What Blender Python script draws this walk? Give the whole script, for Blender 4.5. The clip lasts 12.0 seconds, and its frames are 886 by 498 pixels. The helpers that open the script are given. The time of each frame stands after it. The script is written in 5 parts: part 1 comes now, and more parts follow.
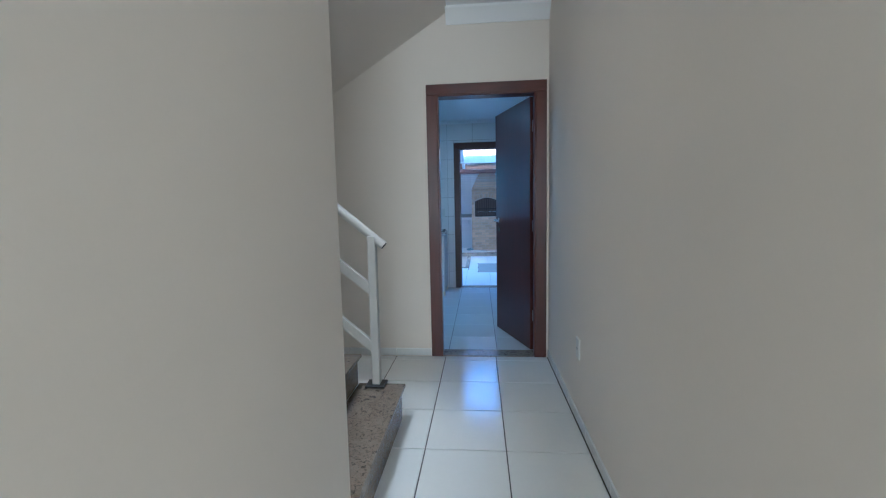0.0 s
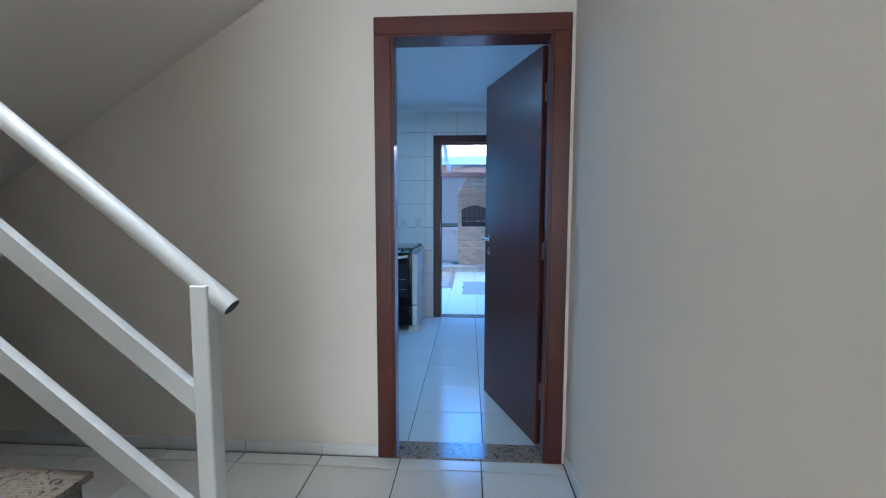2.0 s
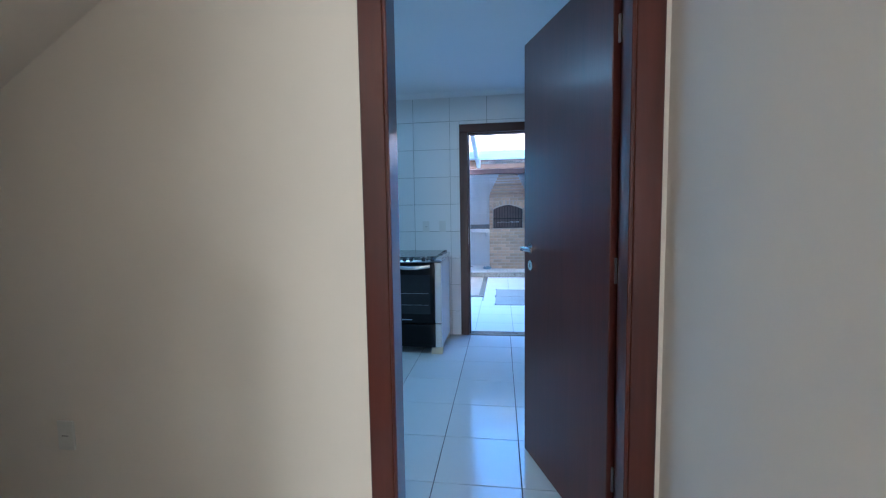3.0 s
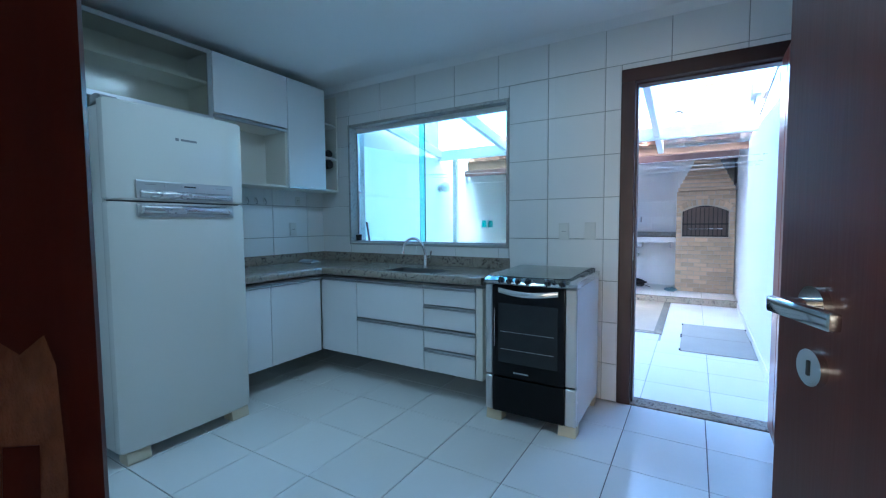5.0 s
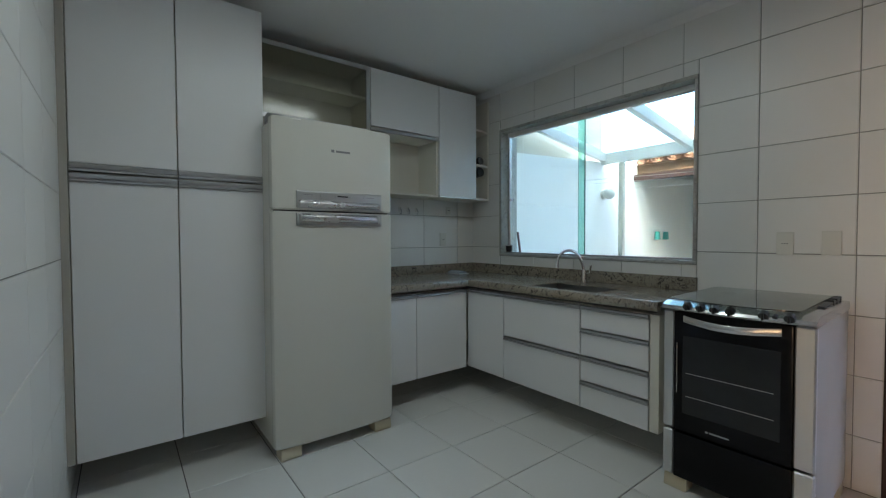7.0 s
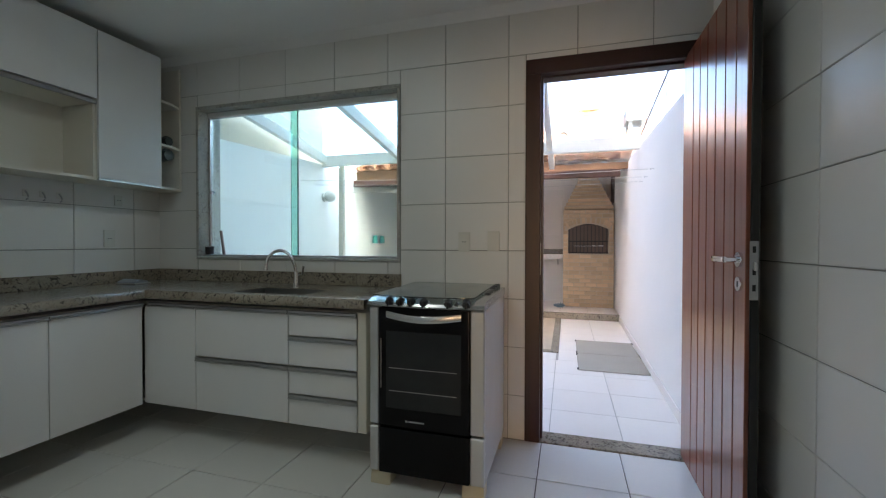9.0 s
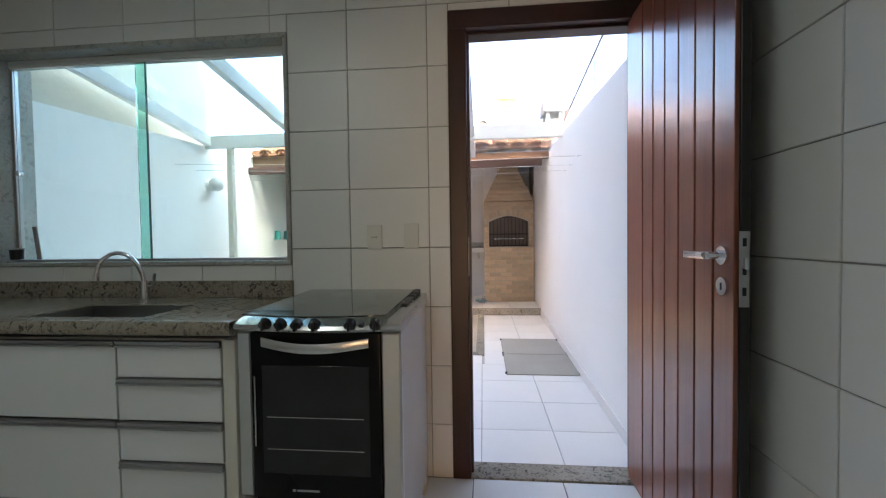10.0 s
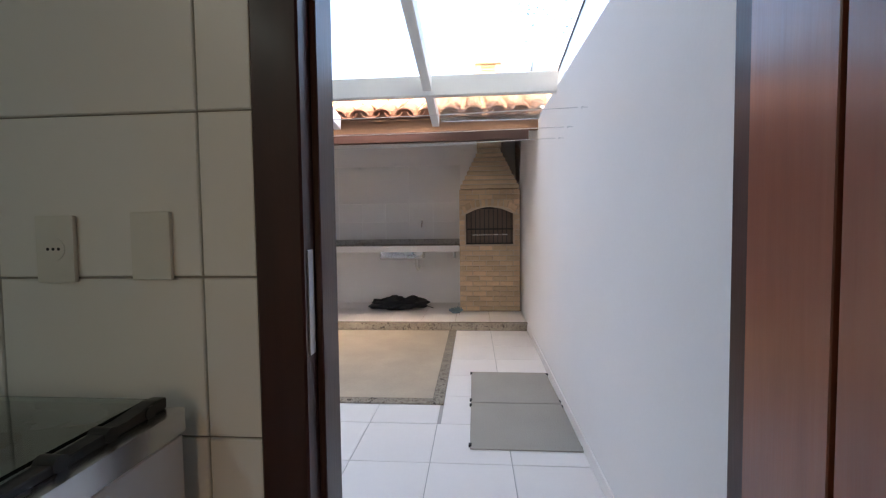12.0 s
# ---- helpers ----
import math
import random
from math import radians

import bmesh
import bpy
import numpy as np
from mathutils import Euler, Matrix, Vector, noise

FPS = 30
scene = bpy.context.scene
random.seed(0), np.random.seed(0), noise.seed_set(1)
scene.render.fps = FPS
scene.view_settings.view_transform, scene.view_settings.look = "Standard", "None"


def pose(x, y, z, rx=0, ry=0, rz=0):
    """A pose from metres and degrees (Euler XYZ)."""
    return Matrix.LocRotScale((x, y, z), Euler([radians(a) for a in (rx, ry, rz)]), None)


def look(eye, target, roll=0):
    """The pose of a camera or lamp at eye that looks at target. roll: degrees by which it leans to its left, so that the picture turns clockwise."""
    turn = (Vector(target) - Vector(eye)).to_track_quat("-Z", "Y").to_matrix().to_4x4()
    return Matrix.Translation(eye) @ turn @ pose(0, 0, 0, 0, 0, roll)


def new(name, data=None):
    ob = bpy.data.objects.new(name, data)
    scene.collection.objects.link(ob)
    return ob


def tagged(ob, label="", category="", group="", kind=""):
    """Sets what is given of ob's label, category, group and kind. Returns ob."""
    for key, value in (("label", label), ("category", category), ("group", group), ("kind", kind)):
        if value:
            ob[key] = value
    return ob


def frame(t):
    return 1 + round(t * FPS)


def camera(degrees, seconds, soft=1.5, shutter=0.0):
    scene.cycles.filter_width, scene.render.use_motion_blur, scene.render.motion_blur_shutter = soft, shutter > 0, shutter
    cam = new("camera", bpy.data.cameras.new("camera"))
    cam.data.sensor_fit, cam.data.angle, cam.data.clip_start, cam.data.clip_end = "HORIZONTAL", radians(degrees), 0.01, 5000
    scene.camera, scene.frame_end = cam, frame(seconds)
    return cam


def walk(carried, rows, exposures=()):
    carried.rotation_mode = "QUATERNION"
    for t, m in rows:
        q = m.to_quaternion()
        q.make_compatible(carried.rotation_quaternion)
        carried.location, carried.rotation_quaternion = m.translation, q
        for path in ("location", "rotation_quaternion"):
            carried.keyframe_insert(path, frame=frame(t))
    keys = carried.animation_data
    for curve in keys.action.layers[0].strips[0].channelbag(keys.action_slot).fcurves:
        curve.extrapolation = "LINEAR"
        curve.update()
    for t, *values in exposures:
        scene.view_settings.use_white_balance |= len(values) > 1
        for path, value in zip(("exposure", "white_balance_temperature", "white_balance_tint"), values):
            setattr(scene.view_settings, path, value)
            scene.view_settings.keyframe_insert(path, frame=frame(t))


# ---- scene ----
cam = camera(93.5, 12.0, soft=1.2)
PATH = [
    (0, (0.367, -6.254, 1.211), (0.191, -4.271, 1.015), -1.2),
    (0.5, (0.363, -6.002, 1.212), (0.225, -4.015, 1.022), -1.1),
    (1, (0.359, -5.662, 1.237), (0.243, -3.673, 1.057), -0.8),
    (1.5, (0.412, -5.293, 1.227), (0.292, -3.304, 1.054), -0.5),
    (2, (0.418, -4.961, 1.237), (0.296, -2.972, 1.073), 0.1),
    (2.5, (0.389, -4.611, 1.252), (0.229, -2.624, 1.091), -0.3),
    (2.7, (0.404, -4.48, 1.252), (0.195, -2.498, 1.091), -0.6),
    (4.3, (0.423, -3.304, 1.205), (-0.219, -1.415, 1.072), -1.0),
    (4.5, (0.425, -3.171, 1.207), (-0.328, -1.323, 1.071), -1.0),
    (5, (0.416, -2.921, 1.194), (-0.613, -1.211, 1.074), -0.4),
    (5.5, (0.318, -2.778, 1.146), (-0.949, -1.234, 1.041), -0.5),
    (6, (0.276, -2.683, 1.169), (-1.203, -1.34, 1.076), -0.7),
    (6.5, (0.257, -2.657, 1.18), (-1.321, -1.431, 1.112), -0.3),
    (6.7, (0.249, -2.658, 1.179), (-1.344, -1.45, 1.12), -0.2),
    (8.3, (0.282, -2.659, 1.123), (-0.888, -1.037, 1.093), -0.2),
    (8.5, (0.28, -2.607, 1.117), (-0.742, -0.888, 1.085), -0.1),
    (9, (0.225, -2.409, 1.127), (-0.344, -0.492, 1.1), 0.1),
    (9.5, (0.184, -2.198, 1.113), (-0.131, -0.223, 1.077), -0.1),
    (10, (0.149, -1.927, 1.133), (-0.042, 0.064, 1.075), -0.8),
    (10.5, (0.132, -1.6, 1.139), (-0.016, 0.393, 1.073), -1.0),
    (11, (0.163, -1.307, 1.166), (0.035, 0.688, 1.094), -1.4),
    (11.5, (0.28, -0.97, 1.167), (0.161, 1.024, 1.086), -1.5),
    (12, (0.362, -0.677, 1.161), (0.212, 1.316, 1.069), -0.7),
]

EXPOSURES = [(0.0, 4.36, 3840, 1), (1.0, 4.47, 3820, 0), (1.5, 4.54, 3820, 1), (2.0, 4.80, 3900, 2), (2.7, 4.86, 4050, 3), (4.3, 4.76, 4350, 4), (5.0, 5.02, 4680, 4), (5.6, 4.55, 6000, 8),
             (6.5, 4.6, 6800, 14), (8.3, 4.4, 7200, 16), (9.5, 4.48, 7400, 16), (10.5, 4.33, 7500, 16), (11.0, 4.27, 7600, 16), (12.0, 3.82, 7600, 15)]
walk(cam, [(t, look(eye, target, roll)) for t, eye, target, roll in PATH], EXPOSURES)

# ---- daylight ----
SUN_EL, SUN_AZ = 47.0, 166.0      # the sun stands high behind the house
world = bpy.data.worlds.new("world")
scene.world = world
world.use_nodes = True
wn = world.node_tree
sky = wn.nodes.new("ShaderNodeTexSky")
sky.sky_type, sky.sun_disc = "NISHITA", False
sky.air_density, sky.dust_density, sky.ozone_density = 0.7, 5.0, 0.6
sky.sun_elevation, sky.sun_rotation = radians(SUN_EL), radians(SUN_AZ)
wn.links.new(sky.outputs[0], wn.nodes["Background"].inputs[0])
wn.nodes["Background"].inputs[1].default_value = 0.15
sun = new("sun", bpy.data.lights.new("sun", "SUN"))
sun.data.energy, sun.data.angle, sun.data.color = 2.0, radians(0.5), (1.0, 0.95, 0.87)
sx, sy = math.sin(radians(SUN_AZ)), math.cos(radians(SUN_AZ))
sun.matrix_world = look((sx * 20, sy * 20, 20 * math.tan(radians(SUN_EL))), (0, 0, 0))
# lamp added for the light from behind the walk; its room is unseen
lamp = new("living_room_window_light", bpy.data.lights.new("living_room_window_light", "AREA"))
lamp.data.shape, lamp.data.size, lamp.data.size_y = "RECTANGLE", 3.7, 1.5
lamp.data.energy, lamp.data.color = 13.9, (1.0, 0.74, 0.47)
lamp.matrix_world = look((1.0, -13.42, 1.6), (0.4, -5.0, 1.4))

# fill light added over the stairs; no skylight is built there
lamp = new("stairwell_skylight", bpy.data.lights.new("stairwell_skylight", "AREA"))
lamp.data.shape, lamp.data.size, lamp.data.size_y = "RECTANGLE", 0.9, 0.7
lamp.data.energy, lamp.data.color = 6.1, (1.0, 0.78, 0.55)
lamp.matrix_world = pose(-0.8, -4.43, 5.17)
# fill light added below the kitchen's ceiling fitting, whose own tube stays unlit
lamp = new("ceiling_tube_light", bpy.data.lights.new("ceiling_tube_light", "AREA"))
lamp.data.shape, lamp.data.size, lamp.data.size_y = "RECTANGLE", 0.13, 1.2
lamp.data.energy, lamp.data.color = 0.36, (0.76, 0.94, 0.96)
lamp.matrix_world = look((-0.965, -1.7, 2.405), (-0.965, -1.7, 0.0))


# ---- materials ----
def nodes_of(name):
    m = bpy.data.materials.new(name)
    m.use_nodes = True
    t = m.node_tree
    return m, t, t.nodes["Principled BSDF"], lambda kind: t.nodes.new("ShaderNode" + kind)


def surface(name, col, rough=0.5, metal=0.0, var=0.06, scale=3.0, fine=60.0, bump=0.03, coat=0.0, rand=0.0, spec=0.5, stretch=(1, 1, 1)):
    """A painted, cast or metal surface: cloudy stains, fine grain and a light relief."""
    m, t, p, n = nodes_of(name)
    tc, mp = n("TexCoord"), n("Mapping")
    mp.inputs["Scale"].default_value = stretch
    t.links.new(tc.outputs["Object"], mp.inputs[0])
    big, small = n("TexNoise"), n("TexNoise")
    big.inputs["Scale"].default_value, big.inputs["Detail"].default_value = scale, 4
    small.inputs["Scale"].default_value, small.inputs["Detail"].default_value = fine, 3
    for q in (big, small):
        t.links.new(mp.outputs[0], q.inputs["Vector"])
    mix = n("Mix")
    mix.data_type = "RGBA"
    mix.inputs["A"].default_value = (*[c * (1 - var) for c in col], 1)
    mix.inputs["B"].default_value = (*[min(1, c * (1 + var)) for c in col], 1)
    add = n("Math")
    add.operation = "MULTIPLY_ADD"
    t.links.new(small.outputs[0], add.inputs[0])
    add.inputs[1].default_value = 0.35
    t.links.new(big.outputs[0], add.inputs[2])
    sub = n("Math")
    sub.operation = "SUBTRACT"
    t.links.new(add.outputs[0], sub.inputs[0])
    sub.inputs[1].default_value = 0.17
    t.links.new(sub.outputs[0], mix.inputs["Factor"])
    out = mix.outputs["Result"]
    if rand:
        info, hsv, mr = n("ObjectInfo"), n("HueSaturation"), n("MapRange")
        t.links.new(info.outputs["Random"], mr.inputs[0])
        mr.inputs["To Min"].default_value, mr.inputs["To Max"].default_value = 1 - rand, 1 + rand
        t.links.new(mr.outputs[0], hsv.inputs["Value"])
        t.links.new(out, hsv.inputs["Color"])
        out = hsv.outputs[0]
    t.links.new(out, p.inputs["Base Color"])
    rr = n("MapRange")
    t.links.new(big.outputs[0], rr.inputs[0])
    rr.inputs["To Min"].default_value, rr.inputs["To Max"].default_value = max(0.02, rough * 0.8), min(1, rough * 1.25)
    t.links.new(rr.outputs[0], p.inputs["Roughness"])
    p.inputs["Metallic"].default_value = metal
    p.inputs["Specular IOR Level"].default_value = spec
    p.inputs["Coat Weight"].default_value = coat
    p.inputs["Coat Roughness"].default_value = 0.12
    if bump:
        b = n("Bump")
        b.inputs["Strength"].default_value, b.inputs["Distance"].default_value = bump, 0.01
        t.links.new(small.outputs[0], b.inputs["Height"])
        t.links.new(b.outputs[0], p.inputs["Normal"])
    return m


def granite(name, base, dark, brown, size=28.0, rough=0.22):
    m, t, p, n = nodes_of(name)
    tc = n("TexCoord")
    warp, spots, veins, cloud = n("TexNoise"), n("TexNoise"), n("TexNoise"), n("TexNoise")
    for q, s, d in ((warp, size * 0.4, 4), (spots, size, 5), (veins, size * 1.7, 6), (cloud, size * 0.12, 3)):
        q.inputs["Scale"].default_value, q.inputs["Detail"].default_value = s, d
    t.links.new(tc.outputs["Object"], warp.inputs["Vector"])
    t.links.new(tc.outputs["Object"], cloud.inputs["Vector"])
    mv = n("Mix")
    mv.data_type = "VECTOR"
    mv.inputs["Factor"].default_value = 0.12
    t.links.new(tc.outputs["Object"], mv.inputs["A"])
    t.links.new(warp.outputs["Color"], mv.inputs["B"])
    t.links.new(mv.outputs["Result"], spots.inputs["Vector"])
    t.links.new(mv.outputs["Result"], veins.inputs["Vector"])
    r1, r2 = n("ValToRGB"), n("ValToRGB")
    r1.color_ramp.elements[0].position, r1.color_ramp.elements[1].position = 0.36, 0.44
    r2.color_ramp.elements[0].position, r2.color_ramp.elements[1].position = 0.50, 0.66
    t.links.new(spots.outputs[0], r1.inputs[0])
    t.links.new(veins.outputs[0], r2.inputs[0])
    a, b, c = n("Mix"), n("Mix"), n("Mix")
    for q in (a, b, c):
        q.data_type = "RGBA"
    a.inputs["A"].default_value, a.inputs["B"].default_value = (*base, 1), (*brown, 1)
    t.links.new(r2.outputs[0], a.inputs["Factor"])
    b.inputs["A"].default_value = (*dark, 1)
    t.links.new(a.outputs["Result"], b.inputs["B"])
    t.links.new(r1.outputs[0], b.inputs["Factor"])
    c.blend_type, c.inputs["Factor"].default_value = "SOFT_LIGHT", 0.35
    t.links.new(b.outputs["Result"], c.inputs["A"])
    t.links.new(cloud.outputs[0], c.inputs["B"])
    t.links.new(c.outputs["Result"], p.inputs["Base Color"])
    p.inputs["Roughness"].default_value = rough
    return m


def timber(name, dark, light, rough=0.3, coat=0.4, rand=0.0, along="Z"):
    m, t, p, n = nodes_of(name)
    tc, mp, info = n("TexCoord"), n("Mapping"), n("ObjectInfo")
    s = [26.0, 26.0, 26.0]
    s["XYZ".index(along)] = 1.6
    mp.inputs["Scale"].default_value = s
    t.links.new(tc.outputs["Object"], mp.inputs[0])
    t.links.new(info.outputs["Random"], mp.inputs["Location"])
    grain, fine, cloud = n("TexNoise"), n("TexNoise"), n("TexNoise")
    grain.inputs["Scale"].default_value, grain.inputs["Detail"].default_value, grain.inputs["Distortion"].default_value = 1.0, 6, 0.6
    fine.inputs["Scale"].default_value, fine.inputs["Detail"].default_value = 5.0, 4
    cloud.inputs["Scale"].default_value = 2.2
    t.links.new(mp.outputs[0], grain.inputs["Vector"])
    t.links.new(mp.outputs[0], fine.inputs["Vector"])
    t.links.new(tc.outputs["Object"], cloud.inputs["Vector"])
    mix, over = n("Mix"), n("Mix")
    mix.data_type = over.data_type = "RGBA"
    mix.inputs["A"].default_value, mix.inputs["B"].default_value = (*dark, 1), (*light, 1)
    t.links.new(grain.outputs[0], mix.inputs["Factor"])
    over.blend_type, over.inputs["Factor"].default_value = "SOFT_LIGHT", 0.5
    t.links.new(mix.outputs["Result"], over.inputs["A"])
    t.links.new(cloud.outputs[0], over.inputs["B"])
    out = over.outputs["Result"]
    if rand:
        hsv, mr = n("HueSaturation"), n("MapRange")
        t.links.new(info.outputs["Random"], mr.inputs[0])
        mr.inputs["To Min"].default_value, mr.inputs["To Max"].default_value = 1 - rand, 1 + rand
        t.links.new(mr.outputs[0], hsv.inputs["Value"])
        t.links.new(out, hsv.inputs["Color"])
        out = hsv.outputs[0]
    t.links.new(out, p.inputs["Base Color"])
    p.inputs["Roughness"].default_value, p.inputs["Coat Weight"].default_value, p.inputs["Coat Roughness"].default_value = rough, coat, 0.18
    b = n("Bump")
    b.inputs["Strength"].default_value, b.inputs["Distance"].default_value = 0.12, 0.003
    t.links.new(fine.outputs[0], b.inputs["Height"])
    t.links.new(b.outputs[0], p.inputs["Normal"])
    return m


def glass(name, col, rough=0.0, ior=1.45, dust=0.0):
    m, t, p, n = nodes_of(name)
    p.inputs["Base Color"].default_value = (*col, 1)
    p.inputs["Roughness"].default_value, p.inputs["IOR"].default_value = rough, ior
    p.inputs["Transmission Weight"].default_value = 1.0 - dust
    return m


WALL = surface("cream_wall_paint", (0.80, 0.74, 0.65), 0.62, var=0.03, scale=1.2, fine=140, bump=0.02)
CEIL = surface("white_ceiling_paint", (0.90, 0.90, 0.89), 0.7, var=0.02, scale=1.0, fine=120, bump=0.05)
YWALL = surface("white_masonry_paint", (0.89, 0.87, 0.845), 0.7, var=0.04, scale=1.5, fine=70, bump=0.05)
NWALL = surface("cream_render", (0.56, 0.54, 0.45), 0.8, var=0.08, scale=1.1, fine=50, bump=0.2)
TILE = surface("white_glazed_wall_tile", (0.82, 0.81, 0.785), 0.33, var=0.012, scale=2.0, fine=30, bump=0.0, rand=0.02, spec=0.35)
GROUT = surface("grey_grout", (0.34, 0.33, 0.31), 0.85, var=0.15, scale=5, fine=90, bump=0.1)
FTILE = surface("white_ceramic_floor_tile", (0.82, 0.82, 0.80), 0.16, var=0.04, scale=2.5, fine=40, bump=0.012, rand=0.03)
FGROUT = surface("dark_floor_grout", (0.075, 0.07, 0.065), 0.9, var=0.2, scale=6, fine=90, bump=0.1)
YTILE = surface("pale_yard_tile", (0.84, 0.80, 0.765), 0.3, var=0.05, scale=2.0, fine=40, bump=0.02, rand=0.03)
YGROUT = surface("pale_yard_grout", (0.42, 0.40, 0.38), 0.9, var=0.15, scale=6, fine=90, bump=0.1)
GRANITE = granite("speckled_beige_granite", (0.33, 0.29, 0.235), (0.085, 0.072, 0.06), (0.20, 0.16, 0.12), 44.0, 0.16)
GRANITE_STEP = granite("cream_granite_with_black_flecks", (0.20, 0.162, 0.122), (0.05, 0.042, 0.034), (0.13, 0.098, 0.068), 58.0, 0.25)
SILLSTONE = granite("worn_grey_stone_trim", (0.44, 0.43, 0.40), (0.30, 0.29, 0.27), (0.37, 0.36, 0.335), 40.0, 0.5)
WOOD = timber("varnished_red_brown_door_wood", (0.036, 0.0065, 0.004), (0.105, 0.021, 0.011), 0.32, 0.35)
WOOD_X = timber("varnished_red_brown_head_wood", (0.036, 0.0065, 0.004), (0.105, 0.021, 0.011), 0.32, 0.35, along="X")
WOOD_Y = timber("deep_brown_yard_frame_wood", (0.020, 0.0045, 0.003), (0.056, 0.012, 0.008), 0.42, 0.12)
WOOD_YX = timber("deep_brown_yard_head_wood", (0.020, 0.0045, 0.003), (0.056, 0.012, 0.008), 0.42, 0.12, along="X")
DARKWOOD = timber("dark_mahogany_leaf", (0.040, 0.0095, 0.007), (0.10, 0.024, 0.016), 0.40, 0.15)
PLANK = timber("reddish_varnished_plank", (0.16, 0.036, 0.018), (0.34, 0.095, 0.045), 0.32, 0.7, rand=0.10)
SPLINTER = surface("splintered_bare_wood", (0.20, 0.085, 0.045), 0.85, var=0.85, scale=45, fine=160, bump=0.6, stretch=(1, 1, 0.4))
BEAMWOOD = timber("weathered_orange_beam", (0.11, 0.058, 0.030), (0.25, 0.14, 0.075), 0.7, 0.0, along="X")
DARKBEAM = timber("dark_stained_beam", (0.035, 0.014, 0.010), (0.09, 0.035, 0.022), 0.5, 0.1, along="X")
CAB = surface("white_laminate", (0.80, 0.80, 0.80), 0.35, var=0.02, scale=1.5, fine=80, bump=0.015)
CABIN = surface("cream_laminate_inside", (0.77, 0.74, 0.66), 0.5, var=0.03, scale=1.5, fine=80, bump=0.02)
FILLER = surface("grey_beige_laminate", (0.47, 0.44, 0.39), 0.45, var=0.03, scale=2, fine=80, bump=0.01)
ALU = surface("brushed_aluminium", (0.52, 0.52, 0.53), 0.34, 1.0, var=0.05, scale=4, fine=200, bump=0.03, stretch=(1, 1, 12))
STEEL = surface("stainless_steel", (0.60, 0.60, 0.60), 0.26, 1.0, var=0.06, scale=5, fine=220, bump=0.02)
SATIN = surface("satin_steel_strip", (0.62, 0.62, 0.61), 0.42, 0.8, var=0.02, scale=4, fine=90, bump=0.0)
# the sink's steel is darker than the other stainless parts
SINKSTEEL = surface("worn_sink_steel", (0.20, 0.20, 0.195), 0.4, 1.0, var=0.12, scale=6, fine=150, bump=0.04)
CHROME = surface("chrome", (0.75, 0.75, 0.76), 0.1, 1.0, var=0.03, scale=6, fine=100, bump=0.0)
FRIDGE = surface("warm_white_enamel", (0.67, 0.655, 0.595), 0.22, var=0.025, scale=1.2, fine=60, bump=0.008, coat=0.4)
BEIGE = surface("yellowed_plastic", (0.66, 0.58, 0.42), 0.5, var=0.06, scale=8, fine=80, bump=0.04)
GREYPL = surface("silver_grey_plastic", (0.48, 0.48, 0.48), 0.32, 0.5, var=0.04, scale=6, fine=90, bump=0.02)
BLACKPL = surface("black_plastic", (0.018, 0.018, 0.019), 0.35, var=0.15, scale=8, fine=90, bump=0.03)
OVENGLASS = surface("black_oven_glass", (0.006, 0.006, 0.007), 0.12, var=0.1, scale=3, fine=40, bump=0.0, spec=0.16)
OVENIN = surface("dim_oven_window", (0.020, 0.021, 0.023), 0.14, var=0.3, scale=7, fine=40, bump=0.0, spec=0.35)
RAILPAINT = surface("greyish_white_rail_enamel", (0.60, 0.59, 0.555), 0.4, var=0.05, scale=5, fine=70, bump=0.03)
WHITEMET = surface("white_painted_metal", (0.78, 0.78, 0.76), 0.35, var=0.04, scale=5, fine=70, bump=0.03)
STOVEWHITE = surface("white_stove_enamel", (0.74, 0.73, 0.71), 0.25, var=0.03, scale=3, fine=60, bump=0.01)
PLATE = surface("white_switch_plastic", (0.74, 0.73, 0.68), 0.35, var=0.03, scale=8, fine=90, bump=0.01)
BRICK = surface("sand_yellow_brick", (0.66, 0.49, 0.32), 0.85, var=0.16, scale=9, fine=90, bump=0.35, rand=0.16)
CHIMBRICK = surface("orange_chimney_brick", (0.46, 0.27, 0.14), 0.85, var=0.2, scale=9, fine=90, bump=0.35, rand=0.16)
MORTAR = surface("pale_mortar", (0.60, 0.50, 0.38), 0.95, var=0.12, scale=8, fine=120, bump=0.3)
SOOT = surface("sooty_steel", (0.03, 0.028, 0.026), 0.6, 0.3, var=0.3, scale=6, fine=80, bump=0.1)
RUST = surface("heat_stained_iron", (0.13, 0.095, 0.075), 0.6, 0.2, var=0.35, scale=5, fine=60, bump=0.15)
STAIN = surface("grey_soot_on_paint", (0.34, 0.31, 0.29), 0.9, var=0.45, scale=3.5, fine=40, bump=0.1)
CLAY = surface("clay_roof_tile", (0.42, 0.21, 0.13), 0.85, var=0.3, scale=5, fine=60, bump=0.3, rand=0.2)
CONCRETE = surface("stained_beige_concrete", (0.40, 0.33, 0.25), 0.85, var=0.25, scale=3, fine=60, bump=0.25)
MATM = surface("grey_woven_mat", (0.38, 0.35, 0.30), 0.95, var=0.12, scale=3, fine=260, bump=0.5)
BLACKCLOTH = surface("black_cloth", (0.015, 0.015, 0.017), 0.8, var=0.3, scale=7, fine=120, bump=0.4)
BLUERUB = surface("pale_blue_rubber", (0.22, 0.34, 0.42), 0.6, var=0.1, scale=9, fine=90, bump=0.05)
TEAL = surface("teal_plastic", (0.05, 0.42, 0.36), 0.4, var=0.08, scale=9, fine=90, bump=0.02)
PVC = surface("cream_pipe", (0.66, 0.62, 0.52), 0.5, var=0.05, scale=5, fine=60, bump=0.03)
